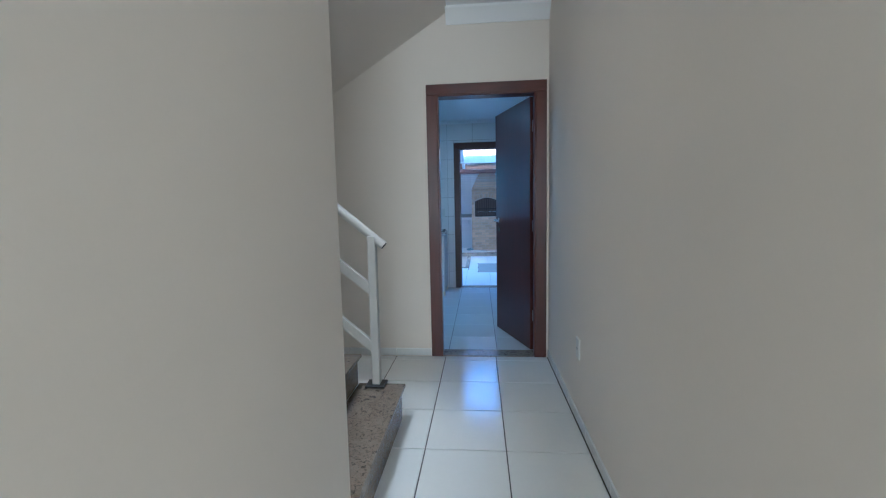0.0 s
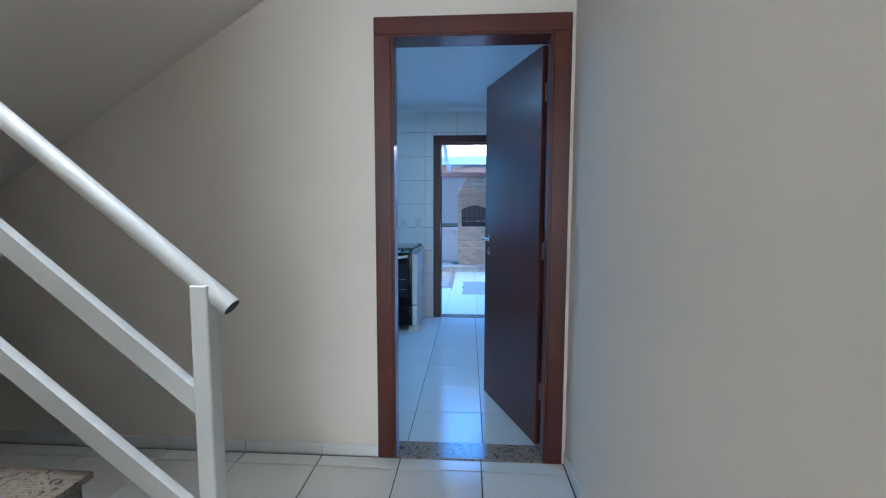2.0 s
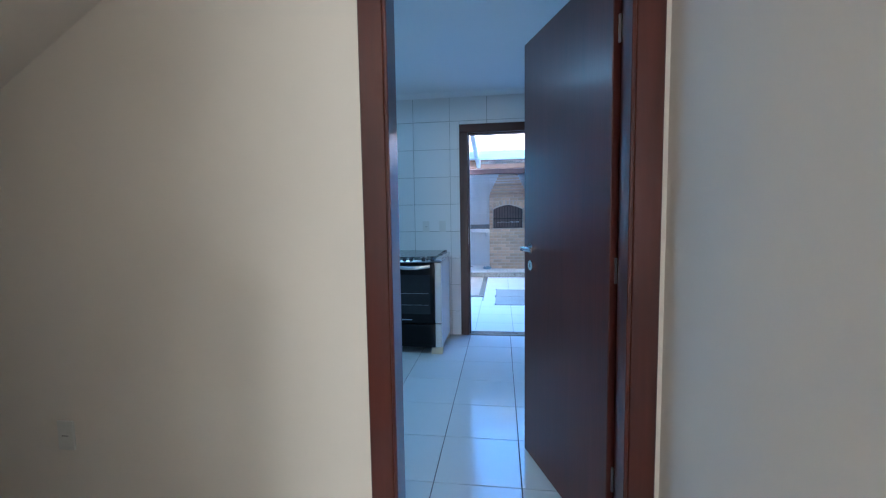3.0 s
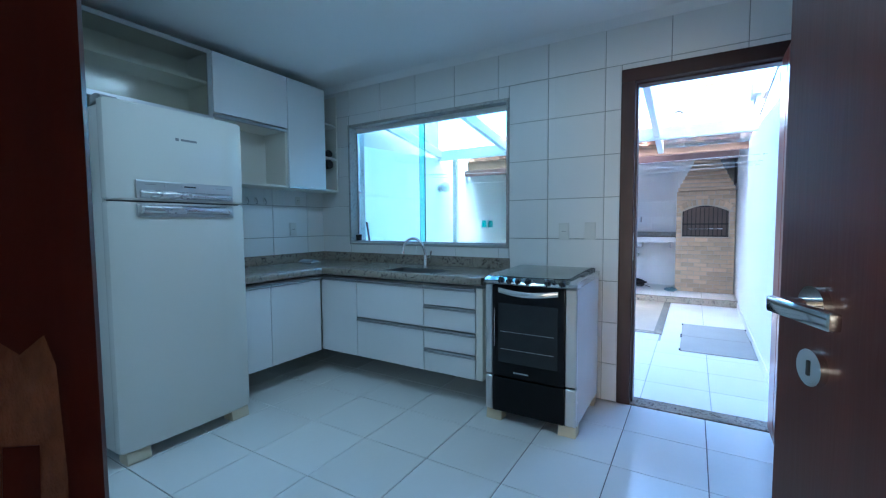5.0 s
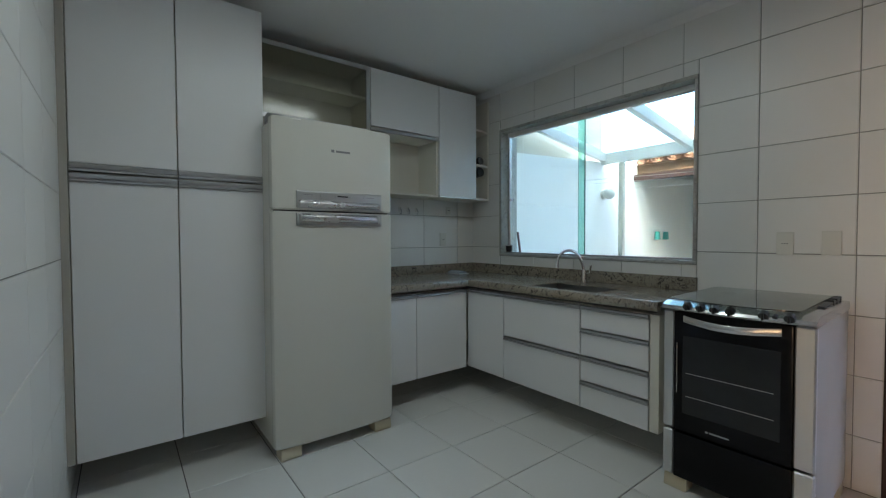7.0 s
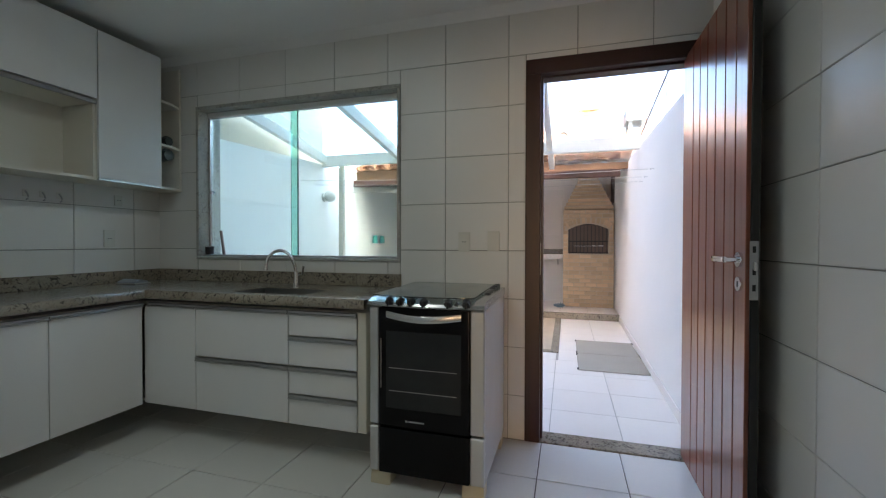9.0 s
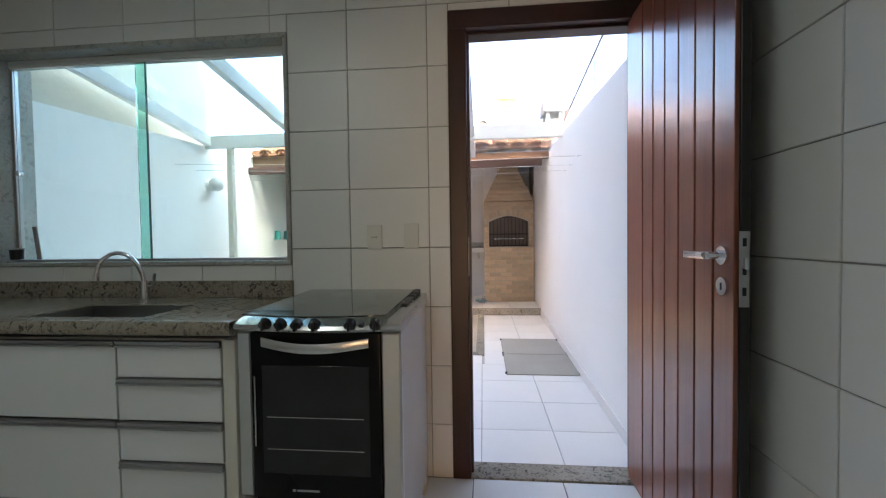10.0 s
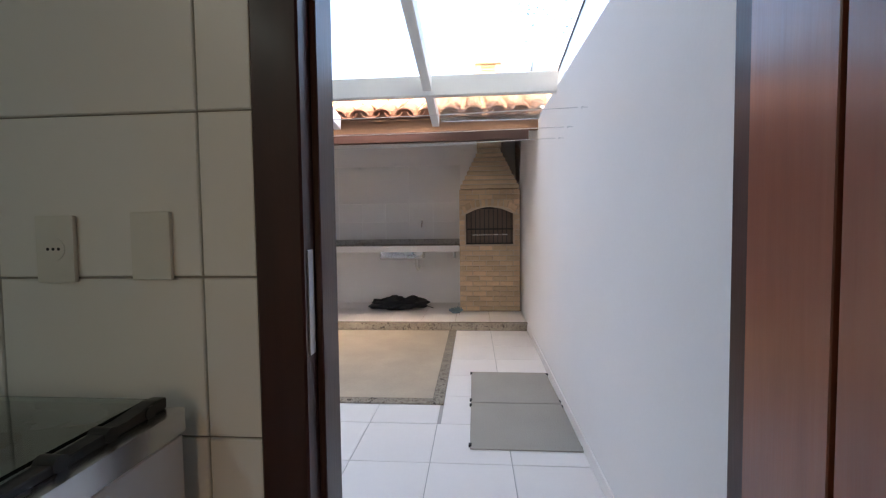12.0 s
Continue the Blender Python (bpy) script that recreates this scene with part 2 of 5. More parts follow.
WIRE = surface("white_cord", (0.7, 0.7, 0.68), 0.6, var=0.05, scale=9, fine=90, bump=0.0)
LOGO = surface("grey_print", (0.20, 0.20, 0.20), 0.4, var=0.05, scale=9, fine=90, bump=0.0)
SLATE = surface("blue_grey_roof", (0.13, 0.16, 0.19), 0.8, var=0.2, scale=4, fine=50, bump=0.2)
DIRT = surface("ground_soil", (0.22, 0.18, 0.13), 0.95, var=0.2, scale=0.6, fine=20, bump=0.4)
PANE = glass("green_tinted_window_glass", (0.70, 0.935, 0.87))
CANOPYGLASS = glass("dusty_canopy_glass", (0.62, 0.76, 0.81), 0.03)
SIDEGLASS = glass("milky_side_glass", (0.74, 0.82, 0.84), 0.2)
GRIMEGLASS = glass("grimy_canopy_glass", (0.52, 0.60, 0.62), 0.07, 1.45, 0.10)
HOBGLASS = glass("smoked_hob_glass", (0.45, 0.52, 0.50), 0.02, 1.75)
HOBGLASS.node_tree.nodes["Principled BSDF"].inputs["Specular IOR Level"].default_value = 0.9
FROST = glass("sanded_cabinet_glass", (0.58, 0.58, 0.52), 0.12)
OVERLAP = glass("deep_green_glass", (0.55, 0.86, 0.78))
GLASSEDGE = surface("green_glass_edge", (0.06, 0.16, 0.13), 0.2, var=0.05, scale=9, fine=60, bump=0.0)

# ---- building helpers ----
ORIGIN = {}


def thing(name, at, label, category, group="", kind="", turn=0.0, local=False):
    """An Empty at the base of a thing. Its parts are given in world metres, or in its own metres when local."""
    ob = new(name)
    ob.empty_display_size = 0.1
    ob.matrix_world = pose(*at, 0, 0, turn)
    ORIGIN[ob] = Vector((0, 0, 0)) if local else Vector(at)
    return tagged(ob, label, category, group, kind)


def part(name, bm, material, parent=None, label="", smooth=True):
    if parent is not None:
        bmesh.ops.translate(bm, verts=bm.verts, vec=-ORIGIN[parent])
    me = bpy.data.meshes.new(name)
    bmesh.ops.recalc_face_normals(bm, faces=bm.faces)
    bm.to_mesh(me)
    bm.free()
    me.materials.append(material)
    if smooth:
        me.shade_smooth()
        me.set_sharp_from_angle(angle=radians(35))
    ob = new(name, me)
    if parent is not None:
        ob.parent = parent
        ORIGIN[ob] = ORIGIN[parent]
    return tagged(ob, label) if label else ob


def solid(name, bm, material, label, category, group="", kind=""):
    return tagged(part(name, bm, material), label, category, group, kind)


def box(x0, x1, y0, y1, z0, z1, bevel=0.0, seg=1, bm=None):
    bm = bm or bmesh.new()
    v = [bm.verts.new((x, y, z)) for x in (x0, x1) for y in (y0, y1) for z in (z0, z1)]
    fs = [bm.faces.new([v[i] for i in f]) for f in ((0, 1, 3, 2), (4, 6, 7, 5), (0, 4, 5, 1), (2, 3, 7, 6), (0, 2, 6, 4), (1, 5, 7, 3))]
    if bevel:
        es = list({e for f in fs for e in f.edges})
        bmesh.ops.bevel(bm, geom=es, offset=bevel, segments=seg, profile=0.6, affect="EDGES", clamp_overlap=True)
    return bm


def boxes(*rows, bevel=0.0):
    bm = bmesh.new()
    for r in rows:
        box(*r, bevel=bevel, bm=bm)
    return bm


def tube(p0, p1, r, n=12, r2=None, bm=None, caps=True):
    bm = bm or bmesh.new()
    a, b = Vector(p0), Vector(p1)
    q = (b - a).to_track_quat("Z", "Y").to_matrix()
    rings = []
    for c, rad in ((a, r), (b, r if r2 is None else r2)):
        rings.append([bm.verts.new(c + q @ Vector((rad * math.cos(k * math.tau / n), rad * math.sin(k * math.tau / n), 0))) for k in range(n)])
    for k in range(n):
        bm.faces.new((rings[0][k], rings[0][(k + 1) % n], rings[1][(k + 1) % n], rings[1][k]))
    if caps:
        bm.faces.new(rings[0][::-1])
        bm.faces.new(rings[1])
    return bm


def bent(points, r, n=10, bm=None):
    """A round bar along points."""
    bm = bm or bmesh.new()
    pts = [Vector(p) for p in points]
    last = None
    for i, p in enumerate(pts):
        d = (pts[min(i + 1, len(pts) - 1)] - pts[max(i - 1, 0)]).normalized()
        q = d.to_track_quat("Z", "Y").to_matrix()
        ring = [bm.verts.new(p + q @ Vector((r * math.cos(k * math.tau / n), r * math.sin(k * math.tau / n), 0))) for k in range(n)]
        if last:
            for k in range(n):
                bm.faces.new((last[k], last[(k + 1) % n], ring[(k + 1) % n], ring[k]))
        else:
            bm.faces.new(ring[::-1])
        last = ring
    bm.faces.new(last)
    return bm


def ribbon(points, h, d):
    """A flat upright bar of height h and depth d along points that run in x."""
    bm, rings = bmesh.new(), []
    for x, y, z in points:
        rings.append([bm.verts.new((x, y + a * d / 2, z + b * h / 2)) for a, b in ((-0.6, -1), (0.6, -1), (1, -0.8), (1, 0.8), (0.6, 1), (-0.6, 1), (-1, 0.8), (-1, -0.8))])
    for a, b in zip(rings, rings[1:]):
        for q in range(8):
            bm.faces.new((a[q], a[(q + 1) % 8], b[(q + 1) % 8], b[q]))
    bm.faces.new(rings[0]), bm.faces.new(rings[-1][::-1])
    return bm


def prism(outline, axis, a, b, bm=None, bevel=0.0):
    """An outline of (u, v) pairs pushed from a to b along an axis; u, v are the two other axes in order."""
    bm = bm or bmesh.new()
    def at(u, v, w):
        return {"x": (w, u, v), "y": (u, w, v), "z": (u, v, w)}[axis]
    lo = [bm.verts.new(at(u, v, a)) for u, v in outline]
    hi = [bm.verts.new(at(u, v, b)) for u, v in outline]
    k = len(outline)
    fs = [bm.faces.new(lo), bm.faces.new(hi[::-1])]
    fs += [bm.faces.new((lo[i], hi[i], hi[(i + 1) % k], lo[(i + 1) % k])) for i in range(k)]
    if bevel:
        bmesh.ops.bevel(bm, geom=list({e for f in fs for e in f.edges}), offset=bevel, segments=2, profile=0.6, affect="EDGES", clamp_overlap=True)
    return bm


def cut(cell, holes):
    """What is left of the rectangle (u0, u1, v0, v1) outside the holes, as rectangles."""
    left = [cell]
    for h0, h1, k0, k1 in holes:
        nxt = []
        for u0, u1, v0, v1 in left:
            if h1 <= u0 or h0 >= u1 or k1 <= v0 or k0 >= v1:
                nxt.append((u0, u1, v0, v1))
                continue
            if h0 > u0: nxt.append((u0, h0, v0, v1))
            if h1 < u1: nxt.append((h1, u1, v0, v1))
            m0, m1 = max(u0, h0), min(u1, h1)
            if k0 > v0: nxt.append((m0, m1, v0, k0))
            if k1 < v1: nxt.append((m0, m1, k1, v1))
        left = nxt
    return left


TILES = {}


def tile_mesh(w, h, d, material, edge=0.002):
    key = (round(w, 3), round(h, 3), d, material.name)
    if key not in TILES:
        w, h = key[:2]
        e = min(edge, w / 4, h / 4)
        vs = [(0, 0, 0), (w, 0, 0), (w, h, 0), (0, h, 0), (0, 0, d - e), (w, 0, d - e), (w, h, d - e), (0, h, d - e),
              (e, e, d), (w - e, e, d), (w - e, h - e, d), (e, h - e, d)]
        fs = [(8, 9, 10, 11)] + [(k + i, k + (i + 1) % 4, k + 4 + (i + 1) % 4, k + 4 + i) for k in (0, 4) for i in range(4)]
        me = bpy.data.meshes.new("tile")
        me.from_pydata(vs, [], fs)
        me.materials.append(material)
        TILES[key] = me
    return TILES[key]


def tile_field(name, parent, base, u, v, area, lines, holes, material, gap=0.004, depth=0.006):
    """Tiles on a plane: base + a*u + b*v. area (u0, u1, v0, v1); lines: first joint and pitch along u and v."""
    u, v = Vector(u), Vector(v)
    nrm = u.cross(v)
    rot = Matrix((u, v, nrm)).transposed().to_4x4()
    u0, u1, v0, v1 = area
    ju, pu, jv, pv = lines
    for i in range(math.floor((u0 - ju) / pu), math.ceil((u1 - ju) / pu)):
        for j in range(math.floor((v0 - jv) / pv), math.ceil((v1 - jv) / pv)):
            cell = (max(u0, ju + i * pu), min(u1, ju + (i + 1) * pu), max(v0, jv + j * pv), min(v1, jv + (j + 1) * pv))
            for a0, a1, b0, b1 in cut(cell, holes):
                if a1 - a0 < 0.02 or b1 - b0 < 0.02:
                    continue
                ob = new(name, tile_mesh(a1 - a0 - gap, b1 - b0 - gap, depth, material))
                ob.parent = parent
                ob.matrix_world = Matrix.Translation(Vector(base) + u * (a0 + gap / 2) + v * (b0 + gap / 2)) @ rot
                ob.rotation_euler.rotate_axis("X", radians(random.uniform(-0.06, 0.06)))


# ---- the plan ----
KX0, KX1, KY0, KZ = -2.72, 0.93, -2.868, 2.47     # kitchen: west, east, south faces and ceiling; its north face is y = 0
HX0, HX1, HY1, HZ = -0.105, 0.905, -2.935, 2.70   # hall: west and east faces, north face and ceiling
YX0, YY1 = -2.78, 5.44                            # yard: west and north faces
DOOR_H = (-0.035, 0.887, 0.0, 2.16)               # rough openings with their frames
DOOR_Y = (0.0, 0.922, 0.0, 2.16)
WIN = (-2.357, -0.764, 1.01, 2.11)
WT = 0.13


def wall_y(name, y0, y1, x0, x1, z0, z1, holes, material, label):
    bm = bmesh.new()
    for a0, a1, b0, b1 in cut((x0, x1, z0, z1), holes):
        box(a0, a1, y0, y1, b0, b1, bm=bm)
    ob = part(name, bm, material)
    ORIGIN[ob] = Vector((0, 0, 0))
    return tagged(ob, label, "wall", kind="structure")


def wall_box(name, x0, x1, y0, y1, z0, z1, material, label):
    ob = part(name, box(x0, x1, y0, y1, z0, z1), material)
    ORIGIN[ob] = Vector((0, 0, 0))
    return tagged(ob, label, "wall", kind="structure")


ground = solid("ground", box(-400, 400, -400, 400, -0.6, -0.12), DIRT, "bare brown soil round the house", "ground", kind="structure")
wall_north = wall_y("wall_north", 0.0, WT, KX0 - 0.15, KX1 + 0.15, -0.1, 6.0, [DOOR_Y[:2] + (-0.1, 2.16), WIN], GROUT, "kitchen wall clad in white glazed tiles")
wall_west = wall_box("wall_west", KX0 - 0.15, KX0, KY0 - 0.085, 0.0, -0.1, KZ, GROUT, "kitchen wall behind the cabinets, white tiles")
wall_east = wall_box("wall_east", KX1, KX1 + 0.15, KY0, 0.0, -0.1, KZ, GROUT, "kitchen side wall with white glazed tiles")
wall_south = wall_y("wall_south", KY0 - 0.04, KY0, KX0, KX1, -0.1, KZ, [DOOR_H[:2] + (-0.1, 2.16)], GROUT, "white tiled kitchen wall round the inner door")
wall_hall_north = wall_y("wall_hall_north", HY1, KY0 - 0.04, -3.1, HX1 + 0.15, -0.1, 2.75, [DOOR_H[:2] + (-0.1, 2.16)], WALL, "cream painted wall with the kitchen door")
wall_hall_east = wall_box("wall_hall_east", HX1, HX1 + 0.15, -6.6, HY1, -0.1, 2.75, WALL, "plain cream painted passage wall")
wall_hall_west = wall_box("wall_hall_west", HX0 - 0.15, HX0, -6.6, -4.89, -0.1, 2.75, WALL, "plain cream painted wall beside the stairs")
wall_stair_south = wall_box("wall_stair_south", -3.1, HX0 - 0.15, -5.04, -4.89, -0.1, 2.75, WALL, "cream stairwell wall")
wall_stair_west = wall_box("wall_stair_west", -3.1, -2.95, -4.89, HY1, -0.1, 2.75, WALL, "cream stairwell end wall")
ceiling = solid("ceiling", box(KX0 - 0.15, KX1 + 0.15, KY0, 0.0, KZ, KZ + 0.12), CEIL, "flat white painted kitchen ceiling", "ceiling", kind="structure")
ceiling_hall = solid("ceiling_hall", boxes((-3.1, HX1 + 0.15, -6.6, -4.89, HZ, HZ + 0.12), (-0.3, HX1 + 0.15, -4.89, -3.98, HZ, HZ + 0.12), (-3.1, HX1 + 0.15, -3.98, HY1, HZ, HZ + 0.12)), CEIL, "flat white painted passage ceiling", "ceiling", kind="structure")
# upper stairwell, out of view, added to hold the fill light above the steps
wall_box("wall_stairwell_north", -3.1, -0.15, -3.98, -3.86, HZ + 0.12, 5.2, WALL, "unseen cream upper stairwell wall")
wall_box("wall_stairwell_south", -3.1, -0.15, -5.04, -4.89, HZ + 0.12, 5.2, WALL, "unseen cream upper stairwell wall")
wall_box("wall_stairwell_west", -3.1, -2.95, -4.89, -3.98, 2.75, 5.2, WALL, "unseen cream upper stairwell end wall")
wall_box("wall_stairwell_east", -0.3, -0.15, -4.89, -3.98, HZ + 0.12, 5.2, WALL, "unseen cream upper stairwell wall")
solid("ceiling_stairwell", box(-3.1, -0.15, -5.04, -3.86, 5.2, 5.3), CEIL, "unseen white stairwell ceiling", "ceiling", kind="structure")
# assumed living room behind, never in view, round the added lamp
LR = (-2.6, 3.2, -13.5, -6.6)
room = wall_y("wall_living_south", LR[2] - 0.15, LR[2], LR[0], LR[1], -0.1, 2.75, [(-1.8, 2.9, 0.8, 2.4)], WALL, "assumed living room wall with a closed-off opening")
wall_box("wall_living_west", LR[0] - 0.15, LR[0], LR[2] - 0.15, LR[3], -0.1, 2.75, WALL, "cream living room wall")
wall_box("wall_living_east", LR[1], LR[1] + 0.15, LR[2] - 0.15, LR[3], -0.1, 2.75, WALL, "cream living room wall")
wall_y("wall_living_north", LR[3], LR[3] + 0.12, LR[0], LR[1], -0.1, 2.75, [(HX0 - 0.15, HX1 + 0.15, -0.1, 2.75)], WALL, "living room wall open to the passage")
solid("ceiling_living", box(LR[0] - 0.15, LR[1] + 0.15, LR[2] - 0.15, LR[3], HZ, HZ + 0.12), CEIL, "white living room ceiling", "ceiling", kind="structure")
# panel added behind the lamp so no sky light enters the room
solid("roller_blind", box(-1.8, 2.9, LR[2] - 0.10, LR[2] - 0.06, 0.8, 2.4, 0.004), CEIL, "unseen pale panel that keeps sky light out", "blind", kind="structure")
# block added beside the house, out of view, to stop sun reaching the yard
solid("wall_neighbour_east", box(1.12, 3.4, -6.4, 0.12, -0.12, 5.99), NWALL, "unseen tall cream block that keeps sun off the yard", "wall", kind="structure")
# assumed upper storey: slab and wall_north's height are set to shade the yard
solid("roof", box(-3.2, 3.4, -9.8, WT - 0.01, 6.0, 6.15), CLAY, "assumed clay house roof slab, set to shade the yard", "roof", kind="structure")

# ---- floors ----
def floor_slab(name, x0, x1, y0, y1, top, material, label):
    ob = part(name, box(x0, x1, y0, y1, top - 0.12, top), material)
    ORIGIN[ob] = Vector((0, 0, 0))
    return tagged(ob, label, "floor", kind="structure")


floor_kitchen = floor_slab("floor", KX0, KX1, KY0 - 0.01, 0.0, -0.006, FGROUT, "white square ceramic tiles with dark joints")
floor_hall = floor_slab("floor_hall", -2.95, HX1, -6.6, KY0 - 0.0105, -0.006, FGROUT, "white square ceramic tiles in the passage")
floor_living = floor_slab("floor_living", LR[0], LR[1], LR[2], LR[3] - 0.001, -0.006, FTILE, "pale tiled living room floor")
floor_yard = floor_slab("floor_yard", YX0, 1.1, WT, YY1, -0.006, YGROUT, "pale square tiles of the back yard")

# ---- doors ----
def door_frame(name, opening, y0, y1, label, swing, wood, wood_x):
    """A wooden frame: two jambs, a head and a stop bead."""
    x0, x1, _, top = opening
    f = tagged(new(name), label, "door", kind="structure")
    ORIGIN[f] = Vector((0, 0, 0))
    w = 0.082
    for a, b in ((x0, x0 + w), (x1 - w, x1)):
        part("jamb", box(a, b, y0, y1, 0, top - w, 0.004), wood, f)
    part("head", box(x0, x1, y0, y1, top - w, top, 0.004), wood_x, f)
    s0, s1 = swing
    part("stop", box(x0 + w, x0 + w + 0.012, s0, s1, 0, top - w, 0.002), wood, f)
    part("stop", box(x1 - w - 0.012, x1 - w, s0, s1, 0, top - w, 0.002), wood, f)
    part("stop", box(x0 + w, x1 - w, s0, s1, top - w - 0.012, top - w, 0.002), wood_x, f)
    return f


frame_h = door_frame("door_frame_1", DOOR_H, -2.952, -2.792, "dark red-brown varnished wooden door frame", (-2.952, -2.863), WOOD, WOOD_X)
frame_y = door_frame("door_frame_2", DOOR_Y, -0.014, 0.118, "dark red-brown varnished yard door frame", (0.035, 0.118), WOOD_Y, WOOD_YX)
for k in (0.30, 1.05, 1.85):
    part("hinge", box(0.797, 0.805, -2.795, -2.781, k - 0.045, k + 0.045, 0.002), ALU, frame_h, "dull metal hinge")
part("mortise", prism([(-2.862, 0.95), (-2.850, 0.943), (-2.838, 0.952), (-2.826, 0.942), (-2.818, 0.955), (-2.8165, 1.02), (-2.819, 1.10), (-2.824, 1.122), (-2.836, 1.112), (-2.848, 1.126), (-2.858, 1.115), (-2.862, 1.09)], "x", DOOR_H[0] + 0.0815, DOOR_H[0] + 0.0834), SPLINTER, frame_h, "splintered bare wood round the lock mortise")
part("mortise_slot", prism([(-2.850, 0.99), (-2.832, 0.985), (-2.830, 1.05), (-2.847, 1.056)], "x", DOOR_H[0] + 0.083, DOOR_H[0] + 0.0842), WOOD, frame_h, "dark lock slot")
part("strike_plate", box(DOOR_Y[0] + 0.082, DOOR_Y[0] + 0.0845, 0.0, 0.024, 0.95, 1.13, 0.001), ALU, frame_y, "metal strike plate")


def lever(leaf, x, z, side, reach, t):
    """Lever, rose and key rose on one face of a leaf that lies along local x; side is the face's y sign."""
    y = side * t
    part("rose", tube((x, y, z), (x, y + side * 0.010, z), 0.026, 24), CHROME, leaf, "chrome rose")
    part("lever_handle", box(*sorted((x - reach * 0.011, x + reach * 0.113)), *sorted((y + side * 0.044, y + side * 0.058)), z - 0.011, z + 0.011, 0.005, 2, bm=tube((x, y + side * 0.006, z), (x, y + side * 0.05, z), 0.010, 14)), CHROME, leaf, "chrome lever handle")
    key = part("key_rose", tube((x, y, z - 0.085), (x, y + side * 0.009, z - 0.085), 0.025, 24), CHROME, leaf, "chrome key rose")
    part("key_slot", box(x - 0.003, x + 0.003, *sorted((y + side * 0.009, y + side * 0.0105)), z - 0.096, z - 0.075, 0.001), BLACKPL, key)


# inner door, ajar into the kitchen: a smooth dark leaf
leaf_h = thing("door_1", (0.800, -2.796, 0.008), "dark mahogany flush door, half open, chrome handle", "door", kind="structure", turn=110.0, local=True)
part("door_leaf", box(0.010, 0.738, -0.0175, 0.0175, 0, 2.07, 0.003, 1), DARKWOOD, leaf_h, smooth=False)
for s in (1, -1):
    lever(leaf_h, 0.650, 1.074, s, -1, 0.0175)
part("lock_plate", box(0.7375, 0.7395, -0.011, 0.011, 0.93, 1.15, 0.001), ALU, leaf_h, "steel lock plate")

# yard door, fully open: vertical planks with dark grooves
leaf_y = thing("door_2", (0.831, 0.046, 0.012), "reddish plank door standing open, chrome lever handle", "door", kind="structure", turn=270.0, local=True)
EDGES, LW = (0.0, 0.176, 0.281, 0.386, 0.492, 0.602, 0.707, 0.812), 0.812
part("core", box(0.0, LW, -0.010, 0.016, 0, 2.075, 0.002), BLACKPL, leaf_y, "dark door core")
for a, b in zip(EDGES, EDGES[1:]):
    part("plank", box(a + 0.0045, b - 0.0045, -0.024, -0.0102, 0.0, 2.075, 0.0018, 1), PLANK, leaf_y, smooth=False)
lever(leaf_y, 0.764, 1.060, -1, -1, 0.024)
part("lock_plate", box(LW - 0.0005, LW + 0.002, -0.014, 0.012, 0.925, 1.125, 0.001), ALU, leaf_y, "steel lock plate")
for z in (0.955, 1.01, 1.085):
    part("plate_slot", box(LW + 0.0015, LW + 0.0025, -0.006, 0.004, z, z + 0.022), BLACKPL, leaf_y)
part("latch", box(LW + 0.002, LW + 0.014, -0.006, 0.005, 1.025, 1.055, 0.002), CHROME, leaf_y, "latch bolt")

solid("threshold_inner", box(0.047, 0.805, -2.945, -2.795, -0.005, 0.006, 0.002), GRANITE, "speckled granite door threshold", "threshold", kind="structure")
solid("threshold_yard", box(0.082, 0.840, -0.004, 0.132, -0.005, 0.008, 0.002), GRANITE, "speckled granite yard door threshold", "threshold", kind="structure")

# ---- kitchen window ----
win = tagged(new("window_1"), "wide sliding window with a grey stone surround", "window", kind="structure")
ORIGIN[win] = Vector((0, 0, 0))
x0, x1, z0, z1 = WIN
TR, TS = 0.024, 0.020      # stone above, and on the other sides
part("stone_trim", box(x0, x1, -0.016, WT + 0.01, z0, z0 + TS, 0.003), SILLSTONE, win, "grey stone sill")
part("stone_trim", box(x0, x1, -0.016, WT + 0.01, z1 - TR, z1, 0.003), SILLSTONE, win, "grey stone lintel trim")
part("stone_trim", box(x0, x0 + TR, -0.016, WT + 0.06, z0 + TS, z1 - TR, 0.003), SILLSTONE, win)
part("stone_trim", box(x1 - TS, x1, -0.016, WT + 0.01, z0 + TS, z1 - TR, 0.003), SILLSTONE, win)
TH = 0.036
part("track", boxes((x0 + TR, x1 - TS, 0.072, 0.112, z1 - TR - TH, z1 - TR), (x0 + TR, x1 - TS, 0.066, 0.0715, z1 - TR - TH + 0.006, z1 - TR), bevel=0.002), WHITEMET, win, "white aluminium top track")
part("track", boxes((x0 + TR, x1 - TS, 0.072, 0.112, z0 + TS, z0 + TS + 0.012), bevel=0.002), ALU, win, "aluminium bottom track")
part("side_profile", box(x0 + TR, x0 + TR + 0.014, 0.075, 0.11, z0 + TS + 0.012, z1 - TR - TH, 0.002), ALU, win)
part("side_profile", box(x1 - TS - 0.004, x1 - TS, 0.075, 0.11, z0 + TS + 0.012, z1 - TR - TH, 0.002), ALU, win)
XM = -1.60
for a, b, y in ((x0 + TR + 0.014, XM + 0.03, 0.083), (XM - 0.03, x1 - TS - 0.004, 0.098)):
    pane = part("pane", box(a, b, y, y + 0.008, z0 + TS + 0.012, z1 - TR - TH), PANE, win, "pale green glass pane")
    pane.visible_shadow = False
ov = part("pane_overlap", box(XM - 0.028, XM + 0.028, 0.0925, 0.0965, z0 + TS + 0.012, z1 - TR - TH), OVERLAP, win, "greener glass where the panes overlap")
ov.visible_shadow = False
